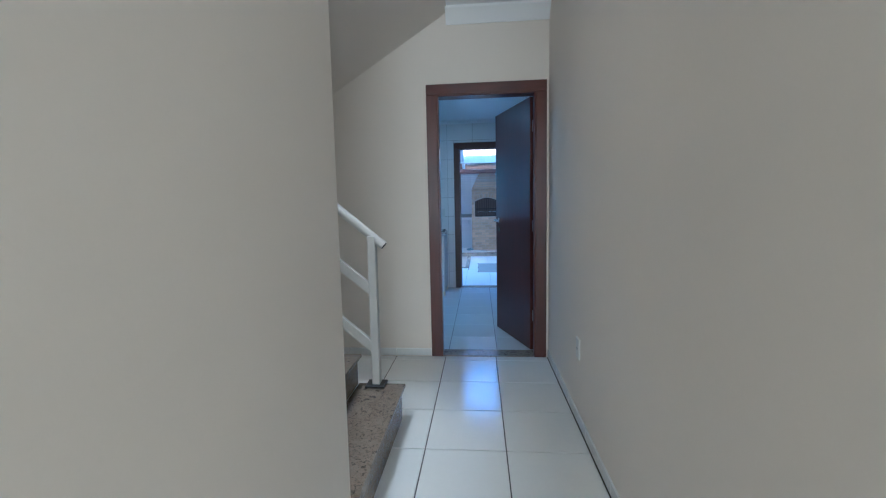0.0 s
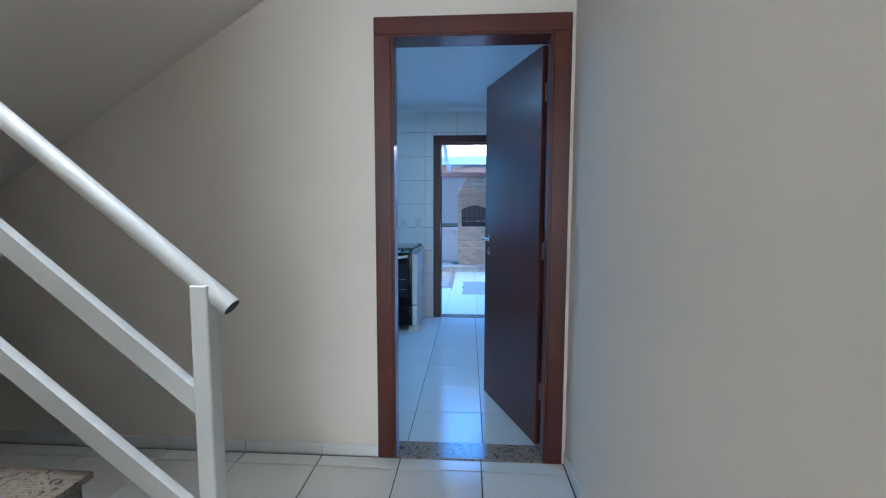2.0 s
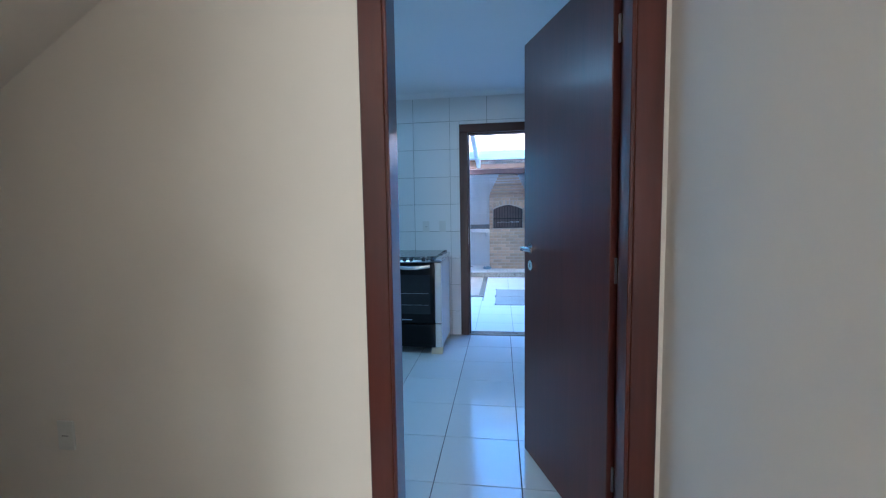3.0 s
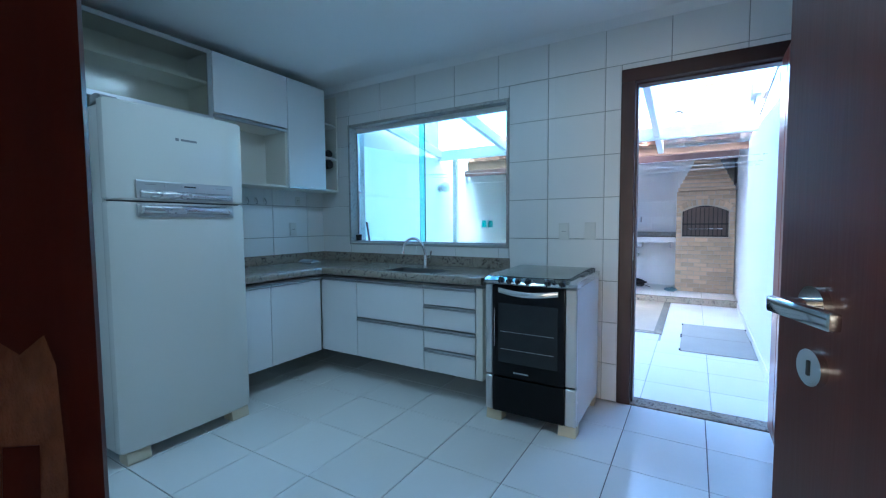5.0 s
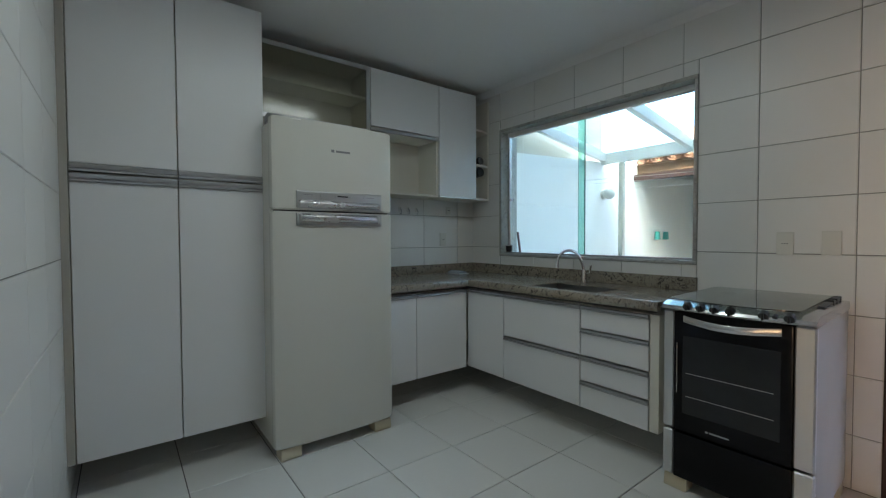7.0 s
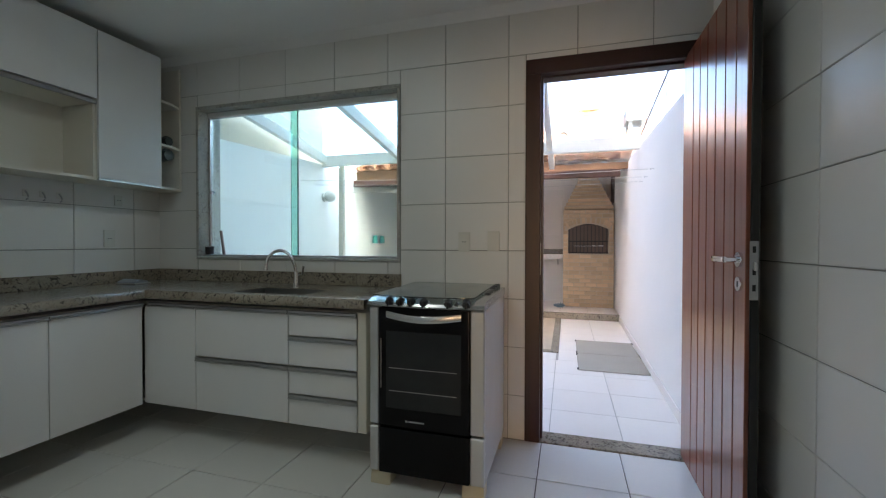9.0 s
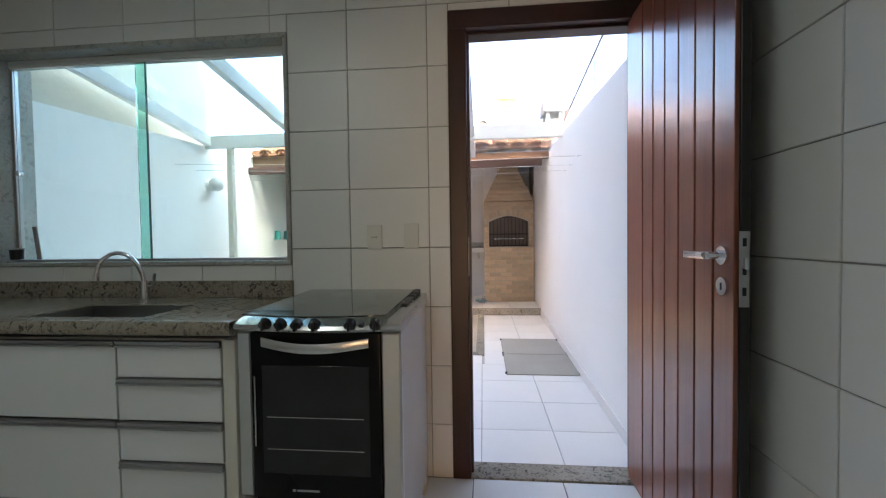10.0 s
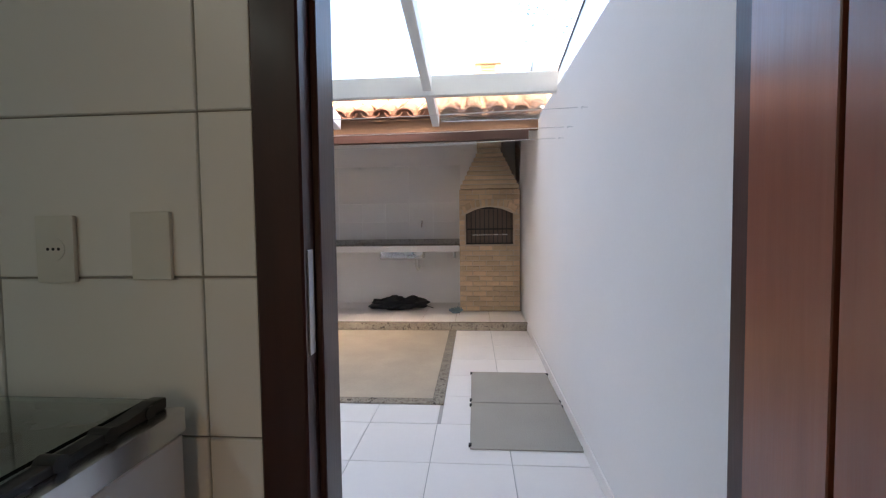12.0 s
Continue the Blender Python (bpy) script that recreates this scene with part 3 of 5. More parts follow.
part("pane_edge", box(XM + 0.03, XM + 0.034, 0.082, 0.092, z0 + TS + 0.012, z1 - TR - TH), GLASSEDGE, win, "dark polished glass edge")
part("pull", tube((x0 + 0.062, 0.060, 1.50), (x0 + 0.062, 0.083, 1.50), 0.013, 16), STEEL, win, "round metal finger pull")

stick = solid("wooden_stick", tube((-2.165, 0.045, 1.046), (-2.215, 0.068, 1.215), 0.010, 10), surface("weathered_stick", (0.25, 0.22, 0.2), 0.8), "short grey stick leaning on the window sill", "stick")
cup = thing("sponge_holder", (-2.285, 0.035, 1.046), "small black and steel pot on the window sill", "pot")
part("pot", tube((-2.285, 0.035, 1.046), (-2.285, 0.035, 1.098), 0.026, 20, 0.03), BLACKPL, cup)
part("rim", tube((-2.285, 0.035, 1.098), (-2.285, 0.035, 1.104), 0.032, 20), STEEL, cup, "steel rim")

# ---- wall-hung base cabinets ----
CT, CB, CH, AB = 0.855, 0.785, 0.19, 0.808      # worktop top and underside, cabinet bottom
FX, FY = -2.13, -0.57                # front planes of the two runs


def strip_x(cabinet, x0, x1, y, z):
    """A grooved aluminium pull along x on a front that faces -y."""
    part("handle_strip", prism([(y + 0.004, z), (y - 0.014, z), (y - 0.018, z + 0.006), (y - 0.010, z + 0.010), (y - 0.016, z + 0.022), (y + 0.004, z + 0.024)], "x", x0, x1), ALU, cabinet, "aluminium handle strip")


def strip_y(cabinet, y0, y1, x, z):
    part("handle_strip", prism([(x - 0.004, z), (x + 0.014, z), (x + 0.018, z + 0.006), (x + 0.010, z + 0.010), (x + 0.016, z + 0.022), (x - 0.004, z + 0.024)], "y", y0, y1), ALU, cabinet, "aluminium handle strip")


def carcass(c, x0, x1, y0, y1, z0, z1, open_face, mat=CABIN, t=0.016):
    """Side boards, back, top and bottom, open to '+x' or '-y'."""
    if open_face == "-y":
        part("side_panel", box(x0, x0 + t, y0, y1, z0, z1, 0.001), mat, c)
        part("side_panel", box(x1 - t, x1, y0, y1, z0, z1, 0.001), mat, c)
        part("back_panel", box(x0 + t, x1 - t, y1 - 0.006, y1, z0, z1), mat, c)
        part("bottom_panel", box(x0 + t, x1 - t, y0, y1 - 0.006, z0, z0 + t), mat, c)
        part("top_panel", box(x0 + t, x1 - t, y0, y1 - 0.006, z1 - t, z1), mat, c)
    else:
        part("side_panel", box(x0, x1, y0, y0 + t, z0, z1, 0.001), mat, c)
        part("side_panel", box(x0, x1, y1 - t, y1, z0, z1, 0.001), mat, c)
        part("back_panel", box(x0, x0 + 0.006, y0 + t, y1 - t, z0, z1), mat, c)
        part("bottom_panel", box(x0 + 0.006, x1, y0 + t, y1 - t, z0, z0 + t), mat, c)
        part("top_panel", box(x0 + 0.006, x1, y0 + t, y1 - t, z1 - t, z1), mat, c)


c = thing("base_cabinet", (-2.4, -0.98, CH), "white laminate wall-hung base cabinet with two doors", "cabinet", "wall-hung base cabinets")
carcass(c, KX0 + 0.012, FX - 0.020, -1.335, -0.59, CH, CB, "+x")
for a, b in ((-1.333, -1.053), (-1.049, -0.596)):
    part("cabinet_door", box(FX - 0.018, FX, a, b, CH, 0.757, 0.0015), CAB, c)
    strip_y(c, a, b, FX - 0.004, 0.757)
c = thing("base_cabinet", (-1.96, -0.3, CH), "white laminate corner base cabinet under the worktop", "cabinet", "wall-hung base cabinets")
carcass(c, KX0 + 0.012, -1.77, FY + 0.020, -0.012, CH, CB, "-y")
part("cabinet_door", box(FX - 0.016, -1.770, FY, FY + 0.018, CH, 0.757, 0.0015), CAB, c)
strip_x(c, FX + 0.016, -1.770, FY + 0.004, 0.757)
c = thing("drawer_cabinet", (-1.46, -0.3, CH), "white laminate cabinet with two deep drawers", "cabinet", "wall-hung base cabinets")
carcass(c, -1.766, -1.160, FY + 0.020, -0.012, CH, CB, "-y")
for a, b in ((CH, 0.465), (0.495, 0.757)):
    part("drawer_front", box(-1.764, -1.162, FY, FY + 0.018, a, b, 0.0015), CAB, c)
    strip_x(c, -1.764, -1.162, FY + 0.004, b)
c = thing("drawer_cabinet", (-0.93, -0.3, CH), "white laminate cabinet with four shallow drawers", "cabinet", "wall-hung base cabinets")
carcass(c, -1.156, -0.762, FY + 0.020, -0.012, CH, CB, "-y")
for a, b in ((CH, 0.321), (0.349, 0.465), (0.495, 0.622), (0.650, 0.757)):
    part("drawer_front", box(-1.155, -0.764, FY, FY + 0.018, a, b, 0.0015), CAB, c)
    strip_x(c, -1.155, -0.764, FY + 0.004, b)
part("end_panel", box(-0.758, -0.712, FY + 0.002, -0.012, CH, CB, 0.002), CABIN, c, "cream laminate end panel")

# ---- worktop, sink, tap ----
top = thing("worktop", (-1.7, -0.3, CB), "speckled beige granite L-shaped kitchen worktop", "worktop")
SX0, SX1, SY0, SY1 = -1.56, -1.09, -0.525, -0.255
bm = bmesh.new()
rings = []
for z in (CT - 0.022, CT):
    outer = [bm.verts.new((x, y, z)) for x, y in ((KX0 + 0.004, -1.338), (FX + 0.03, -1.338), (FX + 0.03, -0.60), (-0.705, -0.60), (-0.705, -0.004), (KX0 + 0.004, -0.004))]
    inner = [bm.verts.new((x, y, z)) for x, y in ((SX0, SY0), (SX1, SY0), (SX1, SY1), (SX0, SY1))]
    rings.append((outer, inner))
    o, i_ = outer, inner
    for f in ((o[0], o[1], o[2], o[5]), (o[2], i_[0], i_[3], o[5]), (o[2], o[3], i_[1], i_[0]), (o[3], o[4], i_[2], i_[1]), (o[4], o[5], i_[3], i_[2])):
        bm.faces.new(f)
for which, n_ in ((0, 6), (1, 4)):
    lo, hi = rings[0][which], rings[1][which]
    for k in range(n_):
        bm.faces.new((lo[k], lo[(k + 1) % n_], hi[(k + 1) % n_], hi[k]))
part("slab", bm, GRANITE, top)
part("front_edge", prism([(-0.608, CT - 0.012), (-0.603, CT - 0.002), (-0.59, CT + 0.0005), (-0.575, CT + 0.0005), (-0.575, AB), (-0.603, AB), (-0.608, AB + 0.008)], "x", FX + 0.03, -0.705), GRANITE, top, "rounded granite front edge")
part("front_edge", prism([(FX + 0.038, CT - 0.012), (FX + 0.033, CT - 0.002), (FX + 0.02, CT + 0.0005), (FX + 0.005, CT + 0.0005), (FX + 0.005, AB), (FX + 0.033, AB), (FX + 0.038, AB + 0.008)], "y", -1.338, -0.60), GRANITE, top, "rounded granite front edge")
part("upstand", box(KX0 + 0.028, -0.757, -0.026, -0.006, CT, 0.935, 0.002), GRANITE, top, "granite upstand")
part("upstand", box(KX0 + 0.006, KX0 + 0.026, -1.338, -0.006, CT, 0.935, 0.002), GRANITE, top, "granite upstand")

sink = thing("sink", (-1.325, -0.39, CT - 0.17), "rectangular stainless steel sink set in the worktop", "sink")
bm = bmesh.new()
for r in ((SX0, SX1, SY0, SY0 + 0.003), (SX0, SX1, SY1 - 0.003, SY1), (SX0, SX0 + 0.003, SY0 + 0.003, SY1 - 0.003), (SX1 - 0.003, SX1, SY0 + 0.003, SY1 - 0.003)):
    box(*r, CT - 0.17, CT - 0.003, bm=bm)
box(SX0 + 0.003, SX1 - 0.003, SY0 + 0.003, SY1 - 0.003, CT - 0.17, CT - 0.166, bm=bm)
part("basin", bm, SINKSTEEL, sink)
part("drain", tube((-1.325, -0.39, CT - 0.166), (-1.325, -0.39, CT - 0.162), 0.045, 24), CHROME, sink, "chrome drain")
tap = thing("tap", (-1.44, -0.11, CT), "chrome swan-neck kitchen tap on the worktop", "tap")
part("base", tube((-1.44, -0.11, CT), (-1.44, -0.11, CT + 0.09), 0.022, 20, 0.018), CHROME, tap)
arc = [(-1.44, -0.11, CT + 0.08), (-1.45, -0.115, CT + 0.13)]
arc += [(-1.53 + 0.075 * math.cos(radians(a)), -0.125 - 0.06 * (a / 180.0), CT + 0.15 + 0.075 * math.sin(radians(a))) for a in range(10, 181, 17)]
arc += [(-1.606, -0.19, CT + 0.13)]
part("spout", bent(arc, 0.010, 12), CHROME, tap)
part("nozzle", tube((-1.606, -0.19, CT + 0.135), (-1.607, -0.192, CT + 0.10), 0.013, 16), CHROME, tap)
part("lever", bent([(-1.42, -0.11, CT + 0.065), (-1.395, -0.112, CT + 0.07), (-1.385, -0.114, CT + 0.125)], 0.007, 10), CHROME, tap, "chrome lever")
mag = thing("papers", (-2.56, -0.33, CT), "small stack of grey papers on the worktop", "papers")
part("sheet", box(-2.65, -2.47, -0.38, -0.27, CT + 0.001, CT + 0.006, 0.001), GREYPL, mag)
part("folded_sheet", prism([(-0.375, CT + 0.006), (-0.275, CT + 0.006), (-0.28, CT + 0.018), (-0.33, CT + 0.030), (-0.37, CT + 0.014)], "x", -2.64, -2.49), surface("grey_blue_paper", (0.30, 0.34, 0.40), 0.6), mag)

# ---- upper cabinets ----
UX, UZ0, UZ1, GZ0 = -2.43, 1.972, 2.385, 1.915
u = thing("upper_cabinet", (-2.58, -1.63, GZ0), "upper cabinet with an aluminium-framed frosted glass door", "cabinet", "upper cabinets")
carcass(u, KX0 + 0.012, UX - 0.02, -2.03, -1.235, GZ0, UZ1, "+x", CABIN)
part("shelf", box(KX0 + 0.02, UX - 0.03, -2.012, -1.252, 2.16, 2.176, 0.001), CABIN, u)
fr = part("glass_door", boxes((UX - 0.018, UX, -2.03, -1.237, UZ1 - 0.028, UZ1), (UX - 0.018, UX, -2.03, -1.237, GZ0, GZ0 + 0.028), (UX - 0.018, UX, -2.03, -2.002, GZ0 + 0.028, UZ1 - 0.028), (UX - 0.018, UX, -1.265, -1.237, GZ0 + 0.028, UZ1 - 0.028), bevel=0.001), ALU, u, "aluminium door frame")
pn = part("pane", box(UX - 0.011, UX - 0.007, -2.002, -1.265, GZ0 + 0.028, UZ1 - 0.028), FROST, fr, "sanded glass")
pn.visible_shadow = False
u = thing("upper_cabinet", (-2.58, -0.93, 1.5), "white upper cabinet with a flap door over an open niche", "cabinet", "upper cabinets")
carcass(u, KX0 + 0.012, UX - 0.02, -1.232, -0.622, 1.5, UZ1, "+x", CABIN)
part("shelf", box(KX0 + 0.02, UX - 0.004, -1.214, -0.64, 1.945, 1.961, 0.001), CABIN, u)
part("flap_door", box(UX - 0.018, UX, -1.231, -0.624, UZ0 + 0.004, UZ1, 0.0015), CAB, u)
part("pull_profile", box(UX - 0.02, UX - 0.002, -1.231, -0.624, 1.945, 1.966, 0.001), ALU, u, "aluminium pull profile")
u = thing("upper_cabinet", (-2.58, -0.42, 1.5), "white upper cabinet with one tall door", "cabinet", "upper cabinets")
carcass(u, KX0 + 0.012, UX - 0.02, -0.619, -0.222, 1.5, UZ1, "+x", CABIN)
part("cabinet_door", box(UX - 0.018, UX, -0.618, -0.223, 1.512, UZ1, 0.0015), CAB, u)
part("pull_profile", box(UX - 0.018, UX, -0.618, -0.223, 1.500, 1.510, 0.001), ALU, u, "aluminium pull profile")
u = thing("corner_shelf", (-2.6, -0.12, 1.5), "open cream end shelf unit with three boards", "shelf", "upper cabinets")
part("side_panel", box(KX0 + 0.012, UX - 0.02, -0.219, -0.203, 1.5, UZ1, 0.001), CABIN, u)
part("back_panel", box(KX0 + 0.012, UX - 0.06, -0.03, -0.014, 1.5, UZ1, 0.001), CABIN, u)
for z in (1.5, 1.795, 2.095):
    part("shelf_board", prism([(KX0 + 0.012, -0.203), (UX - 0.02, -0.203), (UX - 0.026, -0.12), (UX - 0.05, -0.06), (UX - 0.06, -0.03), (KX0 + 0.012, -0.03)], "z", z, z + 0.016), CABIN, u)
for z, h in ((1.811, 0.036), (1.705, 0.045)):
    o = thing("mug", (-2.52, -0.12, z), "small dark mug stored at the end shelf", "mug", "mugs on the end shelf")
    part("body", tube((-2.56, -0.12, z + h), (-2.48, -0.12, z + h), h, 18, h * 0.85), BLACKPL, o)
    part("handle", bent([(-2.50, -0.12 + h * math.cos(a), z + h + h * math.sin(a)) for a in (0.4, 0.8, 1.2, 1.6, 2.0, 2.4)], 0.004, 8), BLACKPL, o)

# ---- tall cabinet ----
TX = -2.14
t_ = thing("tall_cabinet", (-2.43, -2.43, 0.19), "tall white laminate pantry cabinet with four doors", "cabinet")
carcass(t_, KX0 + 0.012, TX - 0.02, -2.832, -2.036, 0.19, 2.385, "+x", CABIN)
for a, b in ((-2.829, -2.436), (-2.431, -2.037)):
    part("cabinet_door", box(TX - 0.018, TX, a, b, 0.19, 1.421, 0.0015), CAB, t_)
    part("cabinet_door", box(TX - 0.018, TX, a, b, 1.505, 2.385, 0.0015), CAB, t_)
    for z in (1.4225, 1.4665):
        part("handle_strip", prism([(TX - 0.016, z), (TX + 0.012, z), (TX + 0.016, z + 0.008), (TX + 0.006, z + 0.016), (TX + 0.014, z + 0.030), (TX + 0.010, z + 0.0365), (TX - 0.016, z + 0.0365)], "y", a, b), ALU, t_, "aluminium handle strip")
part("filler", box(TX - 0.02, TX + 0.003, KY0 + 0.0065, -2.8325, 0.19, 2.385, 0.001), FILLER, t_, "grey-beige filler strip against the wall")

# ---- fridge ----
f = thing("fridge", (-2.3, -1.7, 0.0), "white two-door fridge freezer on cream feet", "fridge")
part("body", box(-2.66, -2.01, -2.046, -1.349, 0.065, 1.775, 0.012, 2), FRIDGE, f)
for nm, z0_, z1_ in (("fridge_door", 0.07, 1.313), ("freezer_door", 1.321, 1.80)):
    bm = prism([(-2.005, -2.05), (-1.985, -2.052), (-1.962, -2.045), (-1.952, -2.025), (-1.945, -1.9), (-1.942, -1.7), (-1.945, -1.5), (-1.952, -1.372), (-1.962, -1.352), (-1.985, -1.345), (-2.005, -1.347)], "z", z0_, z1_)
    bmesh.ops.bevel(bm, geom=[e_ for e_ in bm.edges if abs(e_.verts[0].co.z - e_.verts[1].co.z) < 1e-6], offset=0.008, segments=2, affect="EDGES")
    part(nm, bm, FRIDGE, f)
part("gasket", box(-2.012, -1.985, -2.03, -1.365, 1.3125, 1.3215), BLACKPL, f, "dark gasket line")
for z0_, z1_, g0, g1 in ((1.331, 1.424, 1.335, 1.374), (1.240, 1.306, 1.256, 1.302)):
    h = part("handle", prism([(-1.950, z0_ + 0.004), (-1.934, z0_), (-1.931, z0_ + 0.004), (-1.931, z1_ - 0.006), (-1.935, z1_), (-1.950, z1_)], "y", -1.931, -1.432, bevel=0.002), GREYPL, f, "silver-grey handle panel")
    part("grip", prism([(-1.9315, g0), (-1.918, g0 + 0.003), (-1.909, g0 + 0.014), (-1.911, g1 - 0.012), (-1.920, g1 - 0.003), (-1.9315, g1)], "y", -1.920, -1.452, bevel=0.003), STEEL, h, "bright rounded grip")
part("display", box(-1.9315, -1.9285, -1.715, -1.645, 1.398, 1.405, 0.001), BLACKPL, f, "dark control strip")
for a, b in ((-1.895, -1.845), (-1.54, -1.48)):
    part("print", box(-1.9315, -1.9303, a, b, 1.4015, 1.4035), LOGO, f, "tiny grey print")
for k in range(4):
    part("knob", tube((-1.9315, -1.80 + 0.085 * k, 1.4015), (-1.9255, -1.80 + 0.085 * k, 1.4015), 0.006, 12), ALU, f)
part("hinge_cover", prism([(-2.09, 1.7755), (-1.975, 1.8005), (-1.975, 1.812), (-2.03, 1.826), (-2.09, 1.820)], "y", -2.045, -1.975, bevel=0.004), LOGO, f, "dark top hinge cover")
part("badge", boxes((-1.9435, -1.9415, -1.735, -1.718, 1.643, 1.658), (-1.9435, -1.9415, -1.708, -1.625, 1.645, 1.656)), LOGO, f, "small grey maker's badge")
for y in (-1.965, -1.415):
    part("foot", prism([(-2.05, 0.0), (-1.962, 0.0), (-1.955, 0.012), (-1.965, 0.062), (-2.05, 0.072)], "y", y - 0.055, y + 0.055, bevel=0.006), BEIGE, f, "yellowed plastic foot")
    part("rear_foot", box(-2.64, -2.56, y - 0.04, y + 0.04, 0, 0.066, 0.006), BEIGE, f)

# ---- stove ----
s = thing("stove", (-0.4, -0.32, 0.0), "free-standing gas stove with black oven door and glass lid", "stove")
X0, X1, Y0, Y1 = -0.656, -0.114, -0.612, -0.045
part("side_panel", box(X0, X0 + 0.012, Y0, Y1, 0.06, 0.836, 0.003), STOVEWHITE, s, "white enamel side")
part("side_panel", box(X1 - 0.012, X1, Y0, Y1, 0.06, 0.836, 0.003), STOVEWHITE, s, "white enamel side")
part("back_panel", box(X0 + 0.012, X1 - 0.012, Y1 - 0.012, Y1, 0.06, 0.825), STOVEWHITE, s)
part("base_panel", box(X0 + 0.012, X1 - 0.012, Y0, Y1 - 0.012, 0.06, 0.08), BLACKPL, s)
part("inner_box", box(X0 + 0.0125, X1 - 0.0125, Y0 + 0.02, Y1 - 0.013, 0.081, 0.80), BLACKPL, s, "dark oven box")
bm = bmesh.new()
NB, rings = 14, []
for k in range(NB + 1):
    x, bow = X0 - 0.004 + (X1 - X0 + 0.008) * k / NB, 0.030 * math.sin(math.pi * k / NB)
    rings.append([bm.verts.new((x, y - (bow if y < -0.5 else 0.0), z)) for y, z in ((-0.630, 0.836), (-0.650, 0.840), (-0.657, 0.848), (-0.650, 0.859), (-0.612, 0.872), (-0.596, 0.874), (-0.045, 0.878), (-0.045, 0.840))])
for a, b in zip(rings, rings[1:]):
    for q in range(8):
        bm.faces.new((a[q], a[(q + 1) % 8], b[(q + 1) % 8], b[q]))
bm.faces.new(rings[0]), bm.faces.new(rings[-1][::-1])
part("hob", bm, STEEL, s, "stainless hob with bowed control panel")
for k, x in enumerate((-0.565, -0.511, -0.456, -0.398, -0.286, -0.207)):
    kb = 0.022 * math.sin(math.pi * (x + 0.02 - X0) / (X1 - X0))
    kn = part("knob", tube((x + 0.02, -0.648 - kb, 0.868), (x + 0.02, -0.666 - kb, 0.860), 0.0185, 20, 0.0165), BLACKPL, s, "black control knob")
    part("grip", box(x + 0.016, x + 0.024, -0.678 - kb, -0.660 - kb, 0.846, 0.874, 0.002), BLACKPL, kn)
part("igniter", tube((-0.231, -0.660, 0.866), (-0.231, -0.674, 0.860), 0.008, 12), BLACKPL, s)
part("corner_post", box(X0 - 0.002, X0 + 0.046, Y0 - 0.03, Y0, 0.285, 0.832, 0.006), SATIN, s, "steel side strip")
part("corner_post", box(X1 - 0.062, X1 + 0.002, Y0 - 0.03, Y0, 0.285, 0.832, 0.006), SATIN, s, "steel side strip")
part("corner_post", box(X0 - 0.002, X0 + 0.046, Y0 - 0.03, Y0, 0.065, 0.275, 0.006), SATIN, s)
part("corner_post", box(X1 - 0.062, X1 + 0.002, Y0 - 0.03, Y0, 0.065, 0.275, 0.006), SATIN, s)
od = part("oven_door", box(X0 + 0.048, X1 - 0.064, Y0 - 0.036, Y0, 0.285, 0.832, 0.005, 2), OVENGLASS, s, "black glass oven door")
part("oven_window", box(X0 + 0.085, X1 - 0.10, Y0 - 0.0375, Y0 - 0.035, 0.37, 0.725, 0.001), OVENIN, od, "dim oven window")
for z in (0.45, 0.555):
    part("rack", box(X0 + 0.10, X1 - 0.12, Y0 - 0.0385, Y0 - 0.0375, z, z + 0.002), GREYPL, od, "oven rack seen through the glass")
part("oven_handle", ribbon([(-0.566 + 0.354 * k / 12, Y0 - 0.042 - 0.030 * math.sin(math.pi * k / 12), 0.803 - 0.014 * math.sin(math.pi * k / 12)) for k in range(13)], 0.030, 0.010), STEEL, od, "curved flat steel oven handle")
part("side_bar", tube((X0 + 0.062, Y0 - 0.039, 0.46), (X0 + 0.062, Y0 - 0.039, 0.69), 0.003, 8), STEEL, od)
part("badge", boxes((-0.475, -0.465, Y0 - 0.0375, Y0 - 0.0355, 0.312, 0.320), (-0.46, -0.385, Y0 - 0.0375, Y0 - 0.0355, 0.313, 0.319)), ALU, od, "small silver maker's badge")
part("storage_flap", box(X0 + 0.048, X1 - 0.064, Y0 - 0.034, Y0, 0.065, 0.275, 0.005, 2), OVENGLASS, s, "black bottom flap")
front = [(X0 + 0.012 + (X1 - X0 - 0.060) * k / 14, -0.630 - 0.034 * math.sin(math.pi * k / 14)) for k in range(15)]
bm = prism(front + [(X1 - 0.048, -0.06), (X0 + 0.012, -0.06)], "z", 0.8835, 0.8885)
for v in bm.verts:    # the lid rises slightly to its hinge
    v.co.z += (v.co.y + 0.63) * 0.015
lid = part("glass_lid", bm, HOBGLASS, s, "smoked glass lid, closed")
lid.visible_shadow = False
hinge = part("lid_hinge", prism([(-0.40, 0.8745), (-0.05, 0.8785), (-0.05, 0.897), (-0.075, 0.900), (-0.10, 0.895), (-0.13, 0.892), (-0.39, 0.884)], "x", X1 - 0.046, X1 - 0.022, bevel=0.004), BLACKPL, s, "black rounded lid rail")
for y in (-0.085, -0.155, -0.225):
    part("hinge_knuckle", tube((X1 - 0.048, y, 0.886), (X1 - 0.020, y, 0.886), 0.0105, 16), BLACKPL, hinge, "round black hinge knuckle")
for x in (-0.54, -0.27):
    for y in (-0.45, -0.20):
        b = part("burner", tube((x, y, 0.869 + 0.012 * (y + 0.6)), (x, y, 0.883 + 0.012 * (y + 0.6)), 0.036, 24), BLACKPL, s, "black burner cap")
        part("ring", tube((x, y, 0.866 + 0.012 * (y + 0.6)), (x, y, 0.8695 + 0.012 * (y + 0.6)), 0.05, 24), ALU, b)
